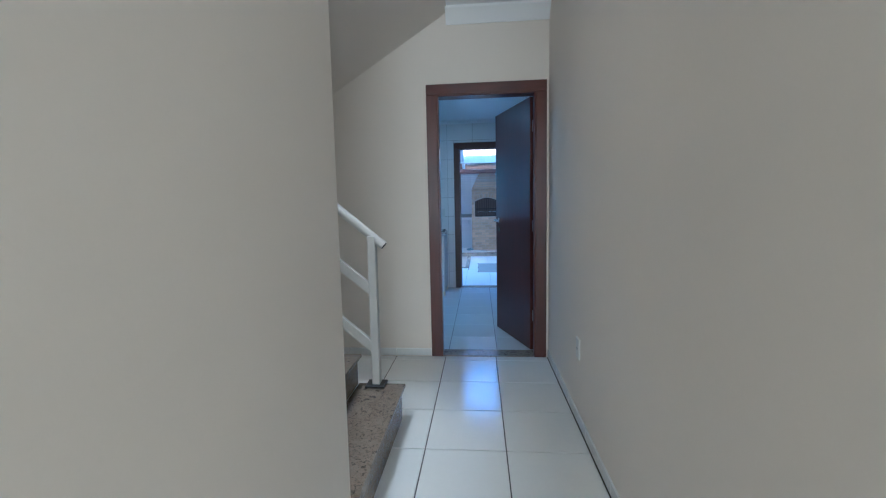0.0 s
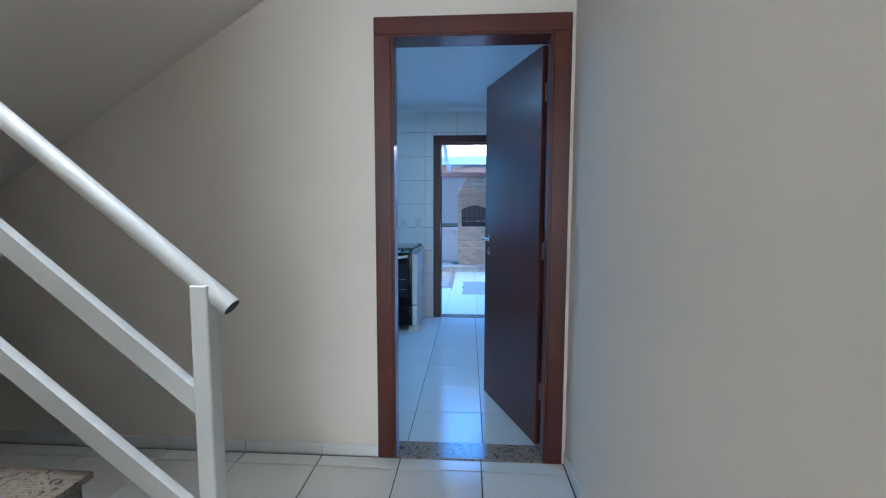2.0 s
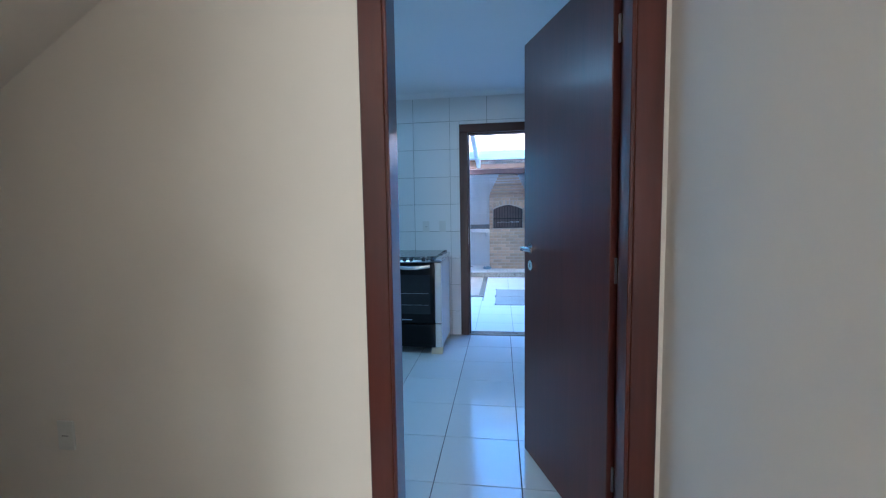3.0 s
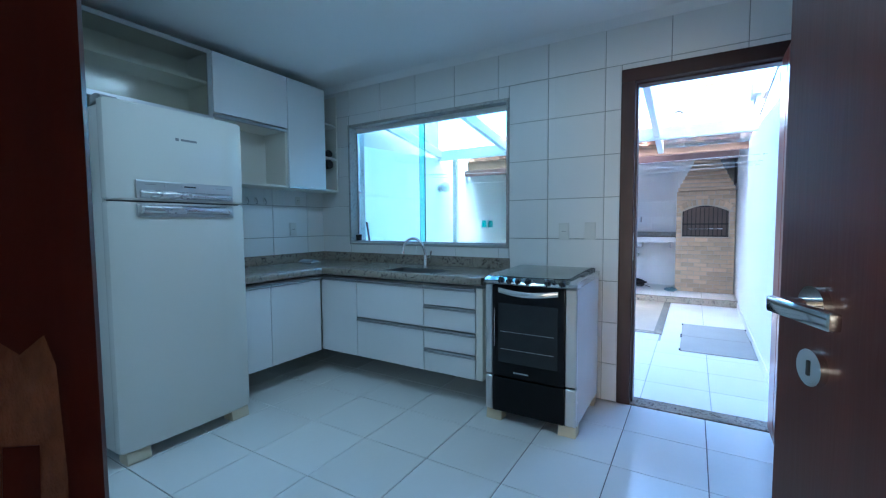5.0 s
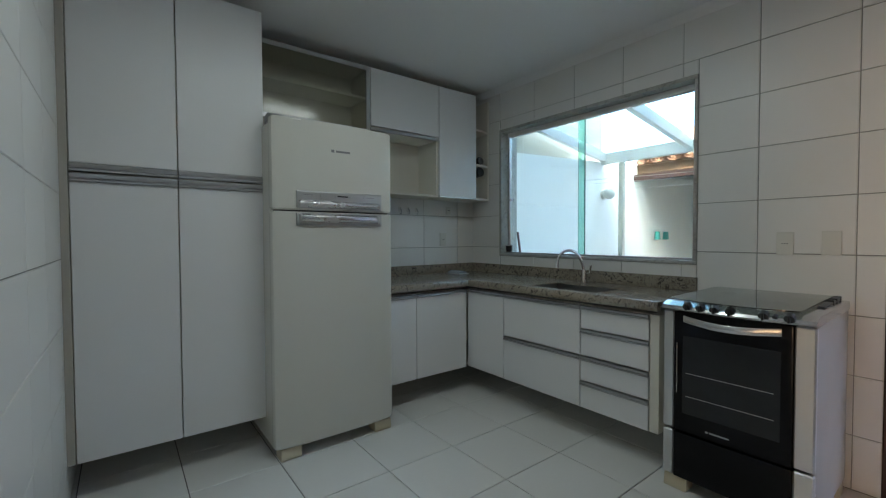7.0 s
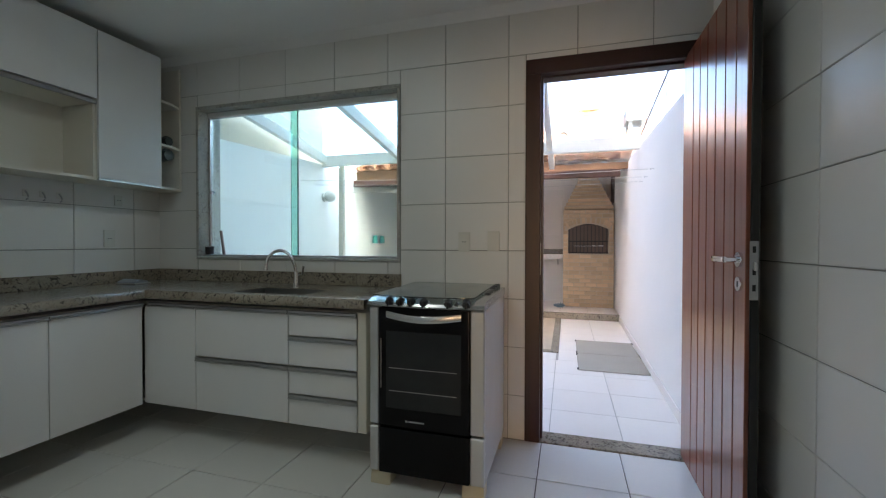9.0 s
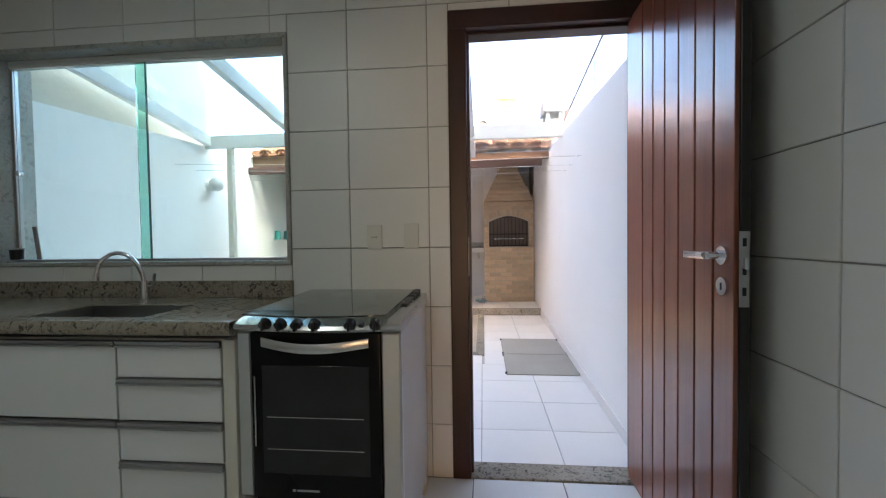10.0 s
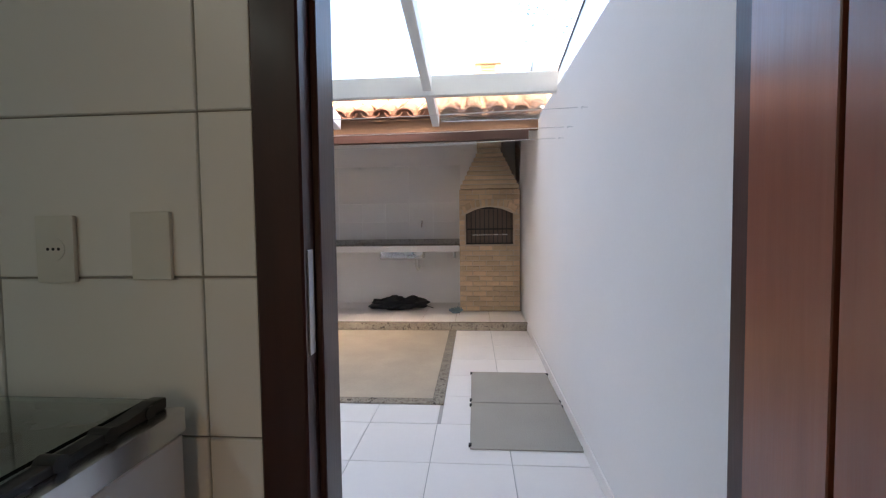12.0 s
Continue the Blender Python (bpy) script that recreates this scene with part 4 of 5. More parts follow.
for x in (X0 + 0.05, X1 - 0.05):
    for y in (Y0 + 0.02, Y1 - 0.06):
        part("foot", prism([(y - 0.045, 0.0), (y + 0.035, 0.0), (y + 0.03, 0.06), (y - 0.035, 0.06)], "x", x - 0.05, x + 0.05, bevel=0.006), BEIGE, s, "yellowed plastic foot")

# ---- sockets, switches, hooks ----
def plate_y(name, x, y, z, w, h, d, label, kind_, group=""):
    """A wall plate on a wall face at y; d is the way it stands out along y."""
    p_ = thing(name, (x, y, z), label, kind_, group)
    part("plate", box(x - w / 2, x + w / 2, *sorted((y, y + d * 0.009)), z - h / 2, z + h / 2, 0.003, 2), PLATE, p_)
    if "socket" in name:
        part("insert", tube((x, y + d * 0.009, z), (x, y + d * 0.011, z), 0.020, 20), PLATE, p_)
        for k in (-0.010, 0, 0.010):
            part("hole", tube((x + k, y + d * 0.0105, z), (x + k, y + d * 0.0115, z), 0.0028, 8), BLACKPL, p_)
    elif "blank" not in name:
        part("rocker", box(x - 0.011, x + 0.011, *sorted((y + d * 0.009, y + d * 0.013)), z - 0.02, z + 0.02, 0.002), PLATE, p_)
    return p_


def plate_x(name, x, y, z, w, h, d, label, kind_, group=""):
    p_ = thing(name, (x, y, z), label, kind_, group)
    part("plate", box(*sorted((x, x + d * 0.009)), y - w / 2, y + w / 2, z - h / 2, z + h / 2, 0.003, 2), PLATE, p_)
    if "socket" in name:
        part("insert", tube((x + d * 0.009, y, z), (x + d * 0.011, y, z), 0.020, 20), PLATE, p_)
        for k in (-0.010, 0, 0.010):
            part("hole", tube((x + d * 0.0105, y + k, z), (x + d * 0.0115, y + k, z), 0.0028, 8), BLACKPL, p_)
    else:
        part("rocker", box(*sorted((x + d * 0.009, x + d * 0.013)), y - 0.011, y + 0.011, z - 0.02, z + 0.02, 0.002), PLATE, p_)
    return p_


plate_y("wall_socket", -0.356, -0.006, 1.136, 0.07, 0.115, -1, "white three-pin wall socket above the stove", "socket")
plate_y("blank_plate", -0.182, -0.006, 1.14, 0.07, 0.115, -1, "yellowed blank wall plate above the stove", "wall plate")
plate_y("wall_switch", -0.93, KY0 + 0.006, 1.16, 0.07, 0.115, 1, "white light switch on the tiled wall", "switch")
plate_x("wall_socket", KX0 + 0.006, -0.37, 1.155, 0.07, 0.115, 1, "white wall socket above the worktop", "socket")
plate_x("wall_socket", KX0 + 0.006, -0.31, 1.415, 0.05, 0.07, 1, "small white socket under the cabinets", "socket")
plate_x("wall_socket", HX1, -3.965, 0.425, 0.07, 0.115, -1, "white wall socket low on the passage wall", "socket")
plate_y("wall_socket", -1.254, HY1, 0.425, 0.07, 0.115, -1, "white wall socket low under the stairs", "socket")
for y in (-0.82, -0.74, -0.656):
    hk = thing("wall_hook", (KX0 + 0.006, y, 1.41), "small white stick-on hook on the tiles", "hook", "hooks under the cabinets")
    part("base", box(KX0 + 0.006, KX0 + 0.012, y - 0.014, y + 0.014, 1.39, 1.43, 0.003), PLATE, hk)
    part("hook", bent([(KX0 + 0.011, y, 1.42), (KX0 + 0.028, y, 1.405), (KX0 + 0.036, y, 1.388), (KX0 + 0.032, y, 1.375), (KX0 + 0.02, y, 1.372)], 0.004, 8), GREYPL, hk)

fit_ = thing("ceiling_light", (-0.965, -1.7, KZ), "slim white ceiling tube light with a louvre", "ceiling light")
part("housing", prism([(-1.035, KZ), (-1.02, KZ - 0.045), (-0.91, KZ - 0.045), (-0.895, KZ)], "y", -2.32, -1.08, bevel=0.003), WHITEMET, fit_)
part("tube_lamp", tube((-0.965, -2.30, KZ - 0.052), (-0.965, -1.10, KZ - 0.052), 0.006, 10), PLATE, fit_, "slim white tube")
for k in range(24):
    part("louvre", box(-1.012, -0.918, -2.295 + 0.0515 * k, -2.291 + 0.0515 * k, KZ - 0.0575, KZ - 0.0455), ALU, fit_)
part("cord", bent([(-0.93, -1.09, KZ - 0.02), (-0.91, -1.06, KZ - 0.03), (-0.905, -1.05, KZ - 0.07)], 0.004, 6), WIRE, fit_)

# ---- hall: cornice, skirting, stairs, handrail ----
prof = [(HY1, HZ), (HY1 - 0.085, HZ), (HY1 - 0.085, HZ - 0.018), (HY1 - 0.07, HZ - 0.03), (HY1 - 0.05, HZ - 0.045), (HY1 - 0.03, HZ - 0.072), (HY1 - 0.018, HZ - 0.085), (HY1 - 0.012, HZ - 0.105), (HY1, HZ - 0.105)]
solid("cornice", prism(prof, "x", 0.13, HX1), CEIL, "moulded white plaster cornice over the kitchen door", "cornice", kind="structure")
kc = [(0.0, KZ), (-0.06, KZ), (-0.05, KZ - 0.008), (-0.02, KZ - 0.022), (-0.007, KZ - 0.04), (0.0, KZ - 0.04)]
solid("cornice_kitchen", prism(kc, "x", KX0, KX1), CEIL, "thin white plaster cove along the tiles", "cornice", kind="structure")
solid("baseboard_west", box(HX0, HX0 + 0.008, -6.6, -4.89, 0, 0.062, 0.002), FTILE, "low white tile skirting beside the stairs", "baseboard", kind="structure")

RISE, GOING, NX, NZ = 0.175, 0.253, -0.07, 0.205
stairs = thing("staircase", (-1.0, -4.4, 0), "granite-clad stairs climbing beside the passage", "stairs", kind="structure")
for k in range(8):
    x, z = NX - GOING * k, NZ + RISE * k
    xe = x - GOING if k < 7 else -2.95
    zb = z - RISE if k else 0.0
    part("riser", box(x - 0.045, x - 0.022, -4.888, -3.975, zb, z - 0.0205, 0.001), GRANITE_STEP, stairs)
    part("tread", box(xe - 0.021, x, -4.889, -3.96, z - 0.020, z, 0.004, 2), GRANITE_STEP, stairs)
part("masonry_core", prism([(NX - 0.046, 0.0)] + [q for k in range(8) for q in ((NX - 0.046 - GOING * k, NZ + RISE * k - 0.021), (NX - 0.046 - GOING * (k + 1), NZ + RISE * k - 0.021))] + [(-2.94, NZ + 7 * RISE - 0.021), (-2.94, NZ + 6 * RISE - 0.05), (-2.0, NZ + 6 * RISE - 0.05), (-0.6, 0.0)], "y", -4.885, -3.99), WALL, stairs)
solid("upper_flight", prism([(0.14, HZ - 0.001), (0.10, 2.665), (-2.0, 1.37), (-2.94, 1.37), (-2.94, 1.47), (-2.05, 1.47), (-0.1, HZ - 0.001)], "y", -3.98, HY1 - 0.001), WALL, "sloping cream underside of the upper stair flight", "stairs", kind="structure")

rail = thing("handrail", (-0.22, -4.0, NZ), "white painted tubular steel stair railing", "railing")
RY, SL = -4.0, 0.828
def rz(x, z_at):
    return z_at - SL * (x + 0.156)
part("handrail_tube", tube((-0.165, RY + 0.02, rz(-0.165, 1.001)), (-2.0, RY + 0.02, rz(-2.0, 1.001)), 0.024, 20), RAILPAINT, rail)
part("tube_mouth", tube((-0.1635, RY + 0.02, rz(-0.1635, 1.001)), (-0.170, RY + 0.02, rz(-0.170, 1.001)), 0.0215, 20), BLACKCLOTH, rail, "dark open tube end")
for x, zb in ((-0.235, NZ), (-0.975, NZ + 3 * RISE), (-1.70, NZ + 6 * RISE)):
    part("post", box(x - 0.018, x + 0.026, RY - 0.01, RY + 0.04, zb + 0.012, rz(x, 1.0), 0.003), RAILPAINT, rail)
    part("base_plate", box(x - 0.055, x + 0.055, RY - 0.035, RY + 0.065, zb + 0.0005, zb + 0.012, 0.002), BLACKPL, rail, "black base plate")
for zc in (0.688, 0.357):
    for a, b in ((-0.254, -0.948), (-0.994, -1.67)):
        part("rail_bar", prism([(a, rz(a, zc) - 0.033), (a, rz(a, zc) + 0.033), (b, rz(b, zc) + 0.033), (b, rz(b, zc) - 0.033)], "y", RY + 0.002, RY + 0.028), RAILPAINT, rail)

# ---- yard ----
def rising(bm):
    """Lets a wall's top rise gently away from the house."""
    for v in bm.verts:
        if v.co.z > 1.5:
            v.co.z = 2.04 + 0.042 * v.co.y
    return bm


ywall = solid("wall_yard_east", rising(prism([(0.908, WT), (1.1, WT), (1.1, YY1 + 0.12), (0.980, YY1 + 0.12)], "z", -0.1, 2.11)), YWALL, "white painted yard wall", "wall", kind="structure")
solid("wall_yard_west", rising(box(YX0 - 0.12, YX0, WT, YY1 + 0.12, -0.1, 2.1)), YWALL, "white painted yard wall", "wall", kind="structure")
solid("wall_neighbour", box(YX0 - 1.2, YX0 - 0.13, -3.0, 2.5, -0.1, 6.2), NWALL, "tall cream wall of the house next door", "wall", kind="structure")
wall_back = wall_y("wall_yard_north", YY1, YY1 + 0.12, YX0, 0.99, -0.1, 3.1, [], YWALL, "white yard end wall, tiled above the bench")
# assumed gable fillings, added to keep sun from under the lean-to
for x0_, x1_ in ((0.982, 1.1), (YX0 - 0.12, YX0)):
    solid("wall_gable", prism([(3.2, 2.12), (3.2, 2.19), (5.56, 3.16), (5.56, 2.12)], "x", x0_, x1_), YWALL, "assumed white filling that blocks sun under the lean-to roof", "wall", kind="structure")
solid("soot_stain", prism([(5.0, 1.80), (4.90, 1.98), (4.84, 2.2), (4.80, 2.4), (4.86, 2.6), (5.43, 2.8), (5.43, 1.8)], "x", 0.962, 0.9695), STAIN, "grey soot stain on the wall beside the hood", "stain", kind="structure")
bb = prism([(0.9005, 0.14), (0.9085, 0.14), (0.962, 4.08), (0.952, 4.08)], "z", 0, 0.075)
solid("baseboard_yard", bb, YTILE, "low pale skirting along the yard wall", "baseboard", kind="structure")
plat = thing("platform", (-1.0, 4.7, 0), "raised tiled step before the barbecue", "platform", kind="structure")
part("block", box(YX0, 0.972, 4.10, YY1, -0.006, 0.079), CONCRETE, plat)
part("edge_strip", box(YX0, 0.968, 4.07, 4.13, 0.0, 0.09, 0.004), GRANITE, plat, "granite nosing")
con = thing("concrete_patch", (-0.9, 3.05, 0), "stained beige concrete patch with a stone kerb", "concrete patch", kind="structure")
part("fill", box(-2.4, 0.07, 2.11, 4.06, -0.004, 0.004), CONCRETE, con)
part("kerb", box(-2.4, 0.15, 2.03, 2.11, -0.004, 0.012, 0.003), GRANITE, con, "stone border")
part("kerb", box(0.07, 0.15, 2.11, 4.065, -0.004, 0.012, 0.003), GRANITE, con, "stone border")

for k, (y0_, y1_) in enumerate(((1.473, 2.055), (2.065, 2.66))):
    mt = thing("mat", (0.62, (y0_ + y1_) / 2, 0), "grey-brown woven mat lying on the yard tiles", "mat", "two mats by the wall")
    bm = box(0.33, 0.925, y0_, y1_, 0.001, 0.009, 0.003)
    part("weave", bm, MATM, mt)
    for x in (0.322, 0.918):
        for y in (y0_ + 0.02, y1_ - 0.05):
            part("tie", box(x, x + 0.016, y, y + 0.03, 0.001, 0.014, 0.002), BLACKCLOTH, mt, "dark corner tie")

# barbecue of yellow brick
bbq = thing("barbecue", (0.58, 5.1, 0.085), "yellow brick barbecue with an arched firebox", "barbecue")
BX0, BX1, BY = 0.165, 0.958, 4.80
OX0, OX1, OZ0, OZ1 = 0.25, 0.875, 0.965, 1.36
bm = boxes((BX0 + 0.006, BX1, BY + 0.008, YY1, 0.085, OZ0), (BX0 + 0.006, OX0, BY + 0.008, YY1, OZ0, 1.68), (OX1, BX1, BY + 0.008, YY1, OZ0, 1.68), (OX0, OX1, BY + 0.40, YY1, OZ0, 1.68))
part("core", bm, MORTAR, bbq, "mortar core")
arch = [(OX0, OZ1)] + [(OX0 + (OX1 - OX0) * k / 12, OZ1 + 0.095 * math.sin(math.pi * k / 12)) for k in range(1, 12)] + [(OX1, OZ1), (OX1, 1.68), (OX0, 1.68)]
part("lintel", prism(arch, "y", BY + 0.008, BY + 0.12), MORTAR, bbq)
part("firebox_lining", boxes((OX0 + 0.001, OX1 - 0.001, BY + 0.36, BY + 0.399, OZ0, 1.67), (OX0 + 0.001, OX1 - 0.001, BY + 0.03, BY + 0.359, OZ0 - 0.02, OZ0 + 0.004)), SOOT, bbq, "sooty firebox")
fd = part("firebox_door", box(OX0 + 0.005, OX1 - 0.005, BY + 0.05, BY + 0.056, OZ0 + 0.01, OZ1 + 0.07), RUST, bbq, "brown heat-stained metal firebox door")
for k in range(11):
    part("door_bar", box(OX0 + 0.01 + 0.058 * k, OX0 + 0.02 + 0.058 * k, BY + 0.04, BY + 0.0495, OZ0 + 0.012, OZ1 + 0.06), SOOT, fd)
for z in (OZ0 + 0.19, OZ0):
    part("cross_bar", box(OX0 + 0.005, OX1 - 0.005, BY + 0.03, BY + 0.0395, z, z + 0.018), SOOT, fd)
part("skewer_bar", tube((OX0 + 0.08, BY + 0.02, OZ0 + 0.125), (OX1 - 0.08, BY + 0.02, OZ0 + 0.125), 0.008, 10), STEEL, bbq, "bright metal bar")
BH, BL = 0.0665, 0.176


def brick_row(parent, x0, x1, y, z, shift, skip=None):
    x = x0 - shift
    while x < x1 - 0.01:
        a, b = max(x, x0), min(x + BL, x1)
        x += BL
        for p0, p1 in ([(a, b)] if skip is None else [(r[0], r[1]) for r in cut((a, b, 0, 1), [(skip[0], skip[1], 0, 1)])]):
            if p1 - p0 < 0.02:
                continue
            ob = new("brick", tile_mesh(p1 - p0 - 0.011, BH - 0.011, 0.022, BRICK, 0.004))
            ob.parent = parent
            ob.matrix_world = pose(p0 + 0.005, y + 0.013 + random.uniform(-0.0015, 0.0015), z + 0.0055, 90, 0, random.uniform(-0.3, 0.3))


for k in range(24):
    z = 0.085 + BH * k
    mid = z + BH / 2
    sk = None
    if OZ0 - 0.02 < mid < OZ1:
        sk = (OX0 - 0.005, OX1 + 0.005)
    elif OZ1 <= mid < OZ1 + 0.17:
        h = max(0.0, 1 - ((mid - OZ1) / 0.18) ** 2)
        sk = ((OX0 + OX1) / 2 - 0.36 * math.sqrt(h), (OX0 + OX1) / 2 + 0.36 * math.sqrt(h))
    brick_row(bbq, BX0, BX1, BY, z, 0.0 if k % 2 else BL / 2, sk)
for k in range(13):    # arch of upright bricks
    a = math.pi * (k + 0.5) / 13
    cx = (OX0 + OX1) / 2 - 0.325 * math.cos(a)
    cz = OZ1 + 0.052 + 0.095 * math.sin(a)
    ob = new("arch_brick", tile_mesh(0.046, 0.085, 0.022, BRICK, 0.004))
    ob.parent = bbq
    tilt = -22 * math.cos(a) * -1
    ob.matrix_world = pose(cx, BY + 0.008, cz, 0, tilt * -1, 0) @ pose(-0.023, 0, -0.042, 90, 0, 0)
for k in range(9):    # stepped brick hood
    f0 = k / 8
    xa, xb = 0.185 + 0.235 * f0, 0.944 - 0.22 * f0
    ya = BY - 0.02 + 0.20 * f0
    z = 1.69 + 0.062 * k
    part("hood_course", box(xa, xb, ya, YY1, z, z + 0.048, 0.006), BRICK, bbq, "corbelled brick course")
    part("hood_joint", box(xa + 0.016, xb - 0.016, ya + 0.018, YY1, z + 0.0475, z + 0.0625), MORTAR, bbq)
part("flue", box(0.41, 0.735, 5.0, YY1, 2.248, 3.0, 0.004), BRICK, bbq, "brick flue up through the roof")
ch = thing("chimney", (0.565, 5.2, 3.0), "short lit brick chimney head above the roof", "chimney")
part("stack", box(0.395, 0.735, 5.02, 5.40, 3.0, 3.23, 0.005), CHIMBRICK, ch)
for x in (0.395, 0.655):
    part("pier", box(x, x + 0.08, 5.02, 5.40, 3.2303, 3.365, 0.005), CHIMBRICK, ch, "brick pier beside the vent")
part("vent_band", box(0.476, 0.654, 5.05, 5.38, 3.2303, 3.365, 0.002), MORTAR, ch, "pale plastered vent band")
for k in range(3):
    part("vent_bar", box(0.476, 0.654, 5.025, 5.049, 3.25 + 0.04 * k, 3.273 + 0.04 * k, 0.003), CHIMBRICK, ch, "thin brick vent bar")
part("cap", box(0.385, 0.745, 5.0, 5.42, 3.3653, 3.395, 0.006), CHIMBRICK, ch)
for x in (0.45, 0.565, 0.68):
    part("cap_peg", box(x - 0.011, x + 0.011, 5.05, 5.072, 3.395, 3.43, 0.003), SOOT, ch, "dark metal peg")

# stone bench with a basin beside the barbecue
bn = thing("bench_counter", (-1.2, 5.1, 0.9), "granite counter with a steel basin along the yard end wall", "counter")
part("slab", box(-2.5, 0.16, 4.90, YY1 - 0.001, 0.93, 0.955, 0.003), GRANITE, bn)
part("apron", box(-2.5, 0.16, 4.893, 4.915, 0.865, 0.948, 0.003), YTILE, bn, "pale stone front edge")
part("upstand", box(-2.5, 0.16, YY1 - 0.022, YY1 - 0.002, 0.955, 1.03, 0.002), SILLSTONE, bn, "pale stone upstand")
part("basin", box(-0.95, -0.35, 5.0, 5.36, 0.76, 0.929, 0.02, 3), STEEL, bn, "steel basin underside")
part("drain_pipe", bent([(-0.46, 5.15, 0.765), (-0.46, 5.15, 0.66), (-0.44, 5.2, 0.60), (-0.44, 5.30, 0.60), (-0.44, 5.43, 0.62)], 0.022, 12), PLATE, bn, "white drain pipe")
for x in (-2.3, 0.06):
    part("bracket", prism([(5.43, 0.93), (4.95, 0.93), (4.95, 0.91), (5.39, 0.75), (5.43, 0.75)], "x", x, x + 0.025), WHITEMET, bn, "white metal bracket")
tp = thing("yard_tap", (-0.40, YY1, 1.25), "chrome wall tap over the bench", "tap")
part("body", bent([(-0.40, YY1 - 0.002, 1.25), (-0.40, YY1 - 0.07, 1.25), (-0.40, YY1 - 0.10, 1.235), (-0.40, YY1 - 0.105, 1.20)], 0.014, 12), CHROME, tp)
part("handle", tube((-0.40, YY1 - 0.06, 1.262), (-0.40, YY1 - 0.06, 1.30), 0.016, 14), CHROME, tp)
bag = thing("bag", (-0.68, 4.98, 0.09), "crumpled black cloth bag lying on the step", "bag")
bm = bmesh.new()
bmesh.ops.create_icosphere(bm, subdivisions=4, radius=1.0)
for v in bm.verts:
    n_ = noise.noise(v.co * 2.2) * 0.45 + noise.noise(v.co * 6.0) * 0.18
    v.co = Vector((v.co.x * 0.36 * (1 + n_), v.co.y * 0.20 * (1 + n_), max(0.0, 0.055 + v.co.z * 0.09 * (1 + 1.6 * n_)))) + Vector((-0.68, 4.98, 0.092))
part("cloth", bm, BLACKCLOTH, bag)
part("strap", bent([(-0.95, 4.98, 0.17), (-0.9, 4.97, 0.215), (-0.8, 5.0, 0.222), (-0.7, 5.02, 0.20), (-0.6, 5.0, 0.205), (-0.5, 4.98, 0.19)], 0.014, 8), BLACKCLOTH, bag, "black strap")
part("stick", tube((-0.46, 4.98, 0.17), (-0.2, 4.93, 0.10), 0.006, 6), BLACKPL, bag)
for k, (x, y, r) in enumerate(((0.09, 4.72, 20), (0.15, 4.78, -15))):
    sn = thing("sandal", (x, y, 0.092), "pale blue rubber flip-flop on the step", "sandal", "pair of flip-flops", turn=r, local=True)
    part("sole", prism([(-0.05, -0.12), (0.045, -0.12), (0.05, -0.03), (0.055, 0.08), (0.03, 0.13), (-0.03, 0.13), (-0.05, 0.06), (-0.04, -0.03)], "z", 0.0, 0.018, bevel=0.004), BLUERUB, sn)
    part("thong", bent([(-0.04, -0.02, 0.016), (-0.025, 0.03, 0.045), (0.0, 0.085, 0.02), (0.025, 0.03, 0.045), (0.042, -0.02, 0.016)], 0.006, 8), BLUERUB, sn)

# lean-to roof over the barbecue: beams and clay tiles
solid("beam", box(YX0, 0.850, 3.09, 3.15, 1.955, 2.042, 0.004), DARKBEAM, "dark stained timber beam under the lean-to roof", "beam")
solid("fascia_board", box(YX0, 0.95, 3.20, 3.245, 2.06, 2.20, 0.004), BEAMWOOD, "weathered orange-brown fascia timber", "beam")
for k in range(7):
    x = -2.5 + 0.55 * k
    solid("rafter", prism([(3.25, 2.09), (3.25, 2.19), (5.43, 3.09), (5.43, 2.99)], "x", x, x + 0.06), BEAMWOOD, "sloping timber rafter under the clay tiles", "rafter", "lean-to rafters")
roof = thing("lean_to_roof", (-0.9, 4.3, 2.2), "wavy clay tile roof of the barbecue lean-to", "roof", kind="structure")
part("decking", prism([(3.17, 2.165), (3.17, 2.18), (5.56, 3.185), (5.56, 3.17)], "x", YX0, 0.98), BEAMWOOD, roof, "timber decking")
part("eave_fill", box(YX0, 0.95, 3.185, 3.215, 2.2005, 2.272, 0.004), CLAY, roof, "mortar and clay filling behind the eave tiles")
PIT, ROWS_T = 0.21, 7
vs, fs = [], []
N = 10
for end in (0.0, 1.0):
    for k in range(N + 1):
        a = math.pi * k / N
        w = 0.085 if end == 0 else 0.068
        vs.append((-w * math.cos(a), end * 0.42, 0.055 * math.sin(a)))
for end in (0.0, 1.0):
    for k in range(N + 1):
        a = math.pi * k / N
        w = 0.072 if end == 0 else 0.056
        vs.append((-w * math.cos(a), end * 0.42, 0.042 * math.sin(a)))
m1 = N + 1
for k in range(N):
    fs += [(k, k + 1, m1 + k + 1, m1 + k), (2 * m1 + k, 3 * m1 + k, 3 * m1 + k + 1, 2 * m1 + k + 1), (k, 2 * m1 + k, 2 * m1 + k + 1, k + 1)]
tme = bpy.data.meshes.new("roof_tile")
tme.from_pydata(vs, [], fs)
tme.materials.append(CLAY)
tme.shade_smooth()
slope = math.degrees(math.atan(0.42))
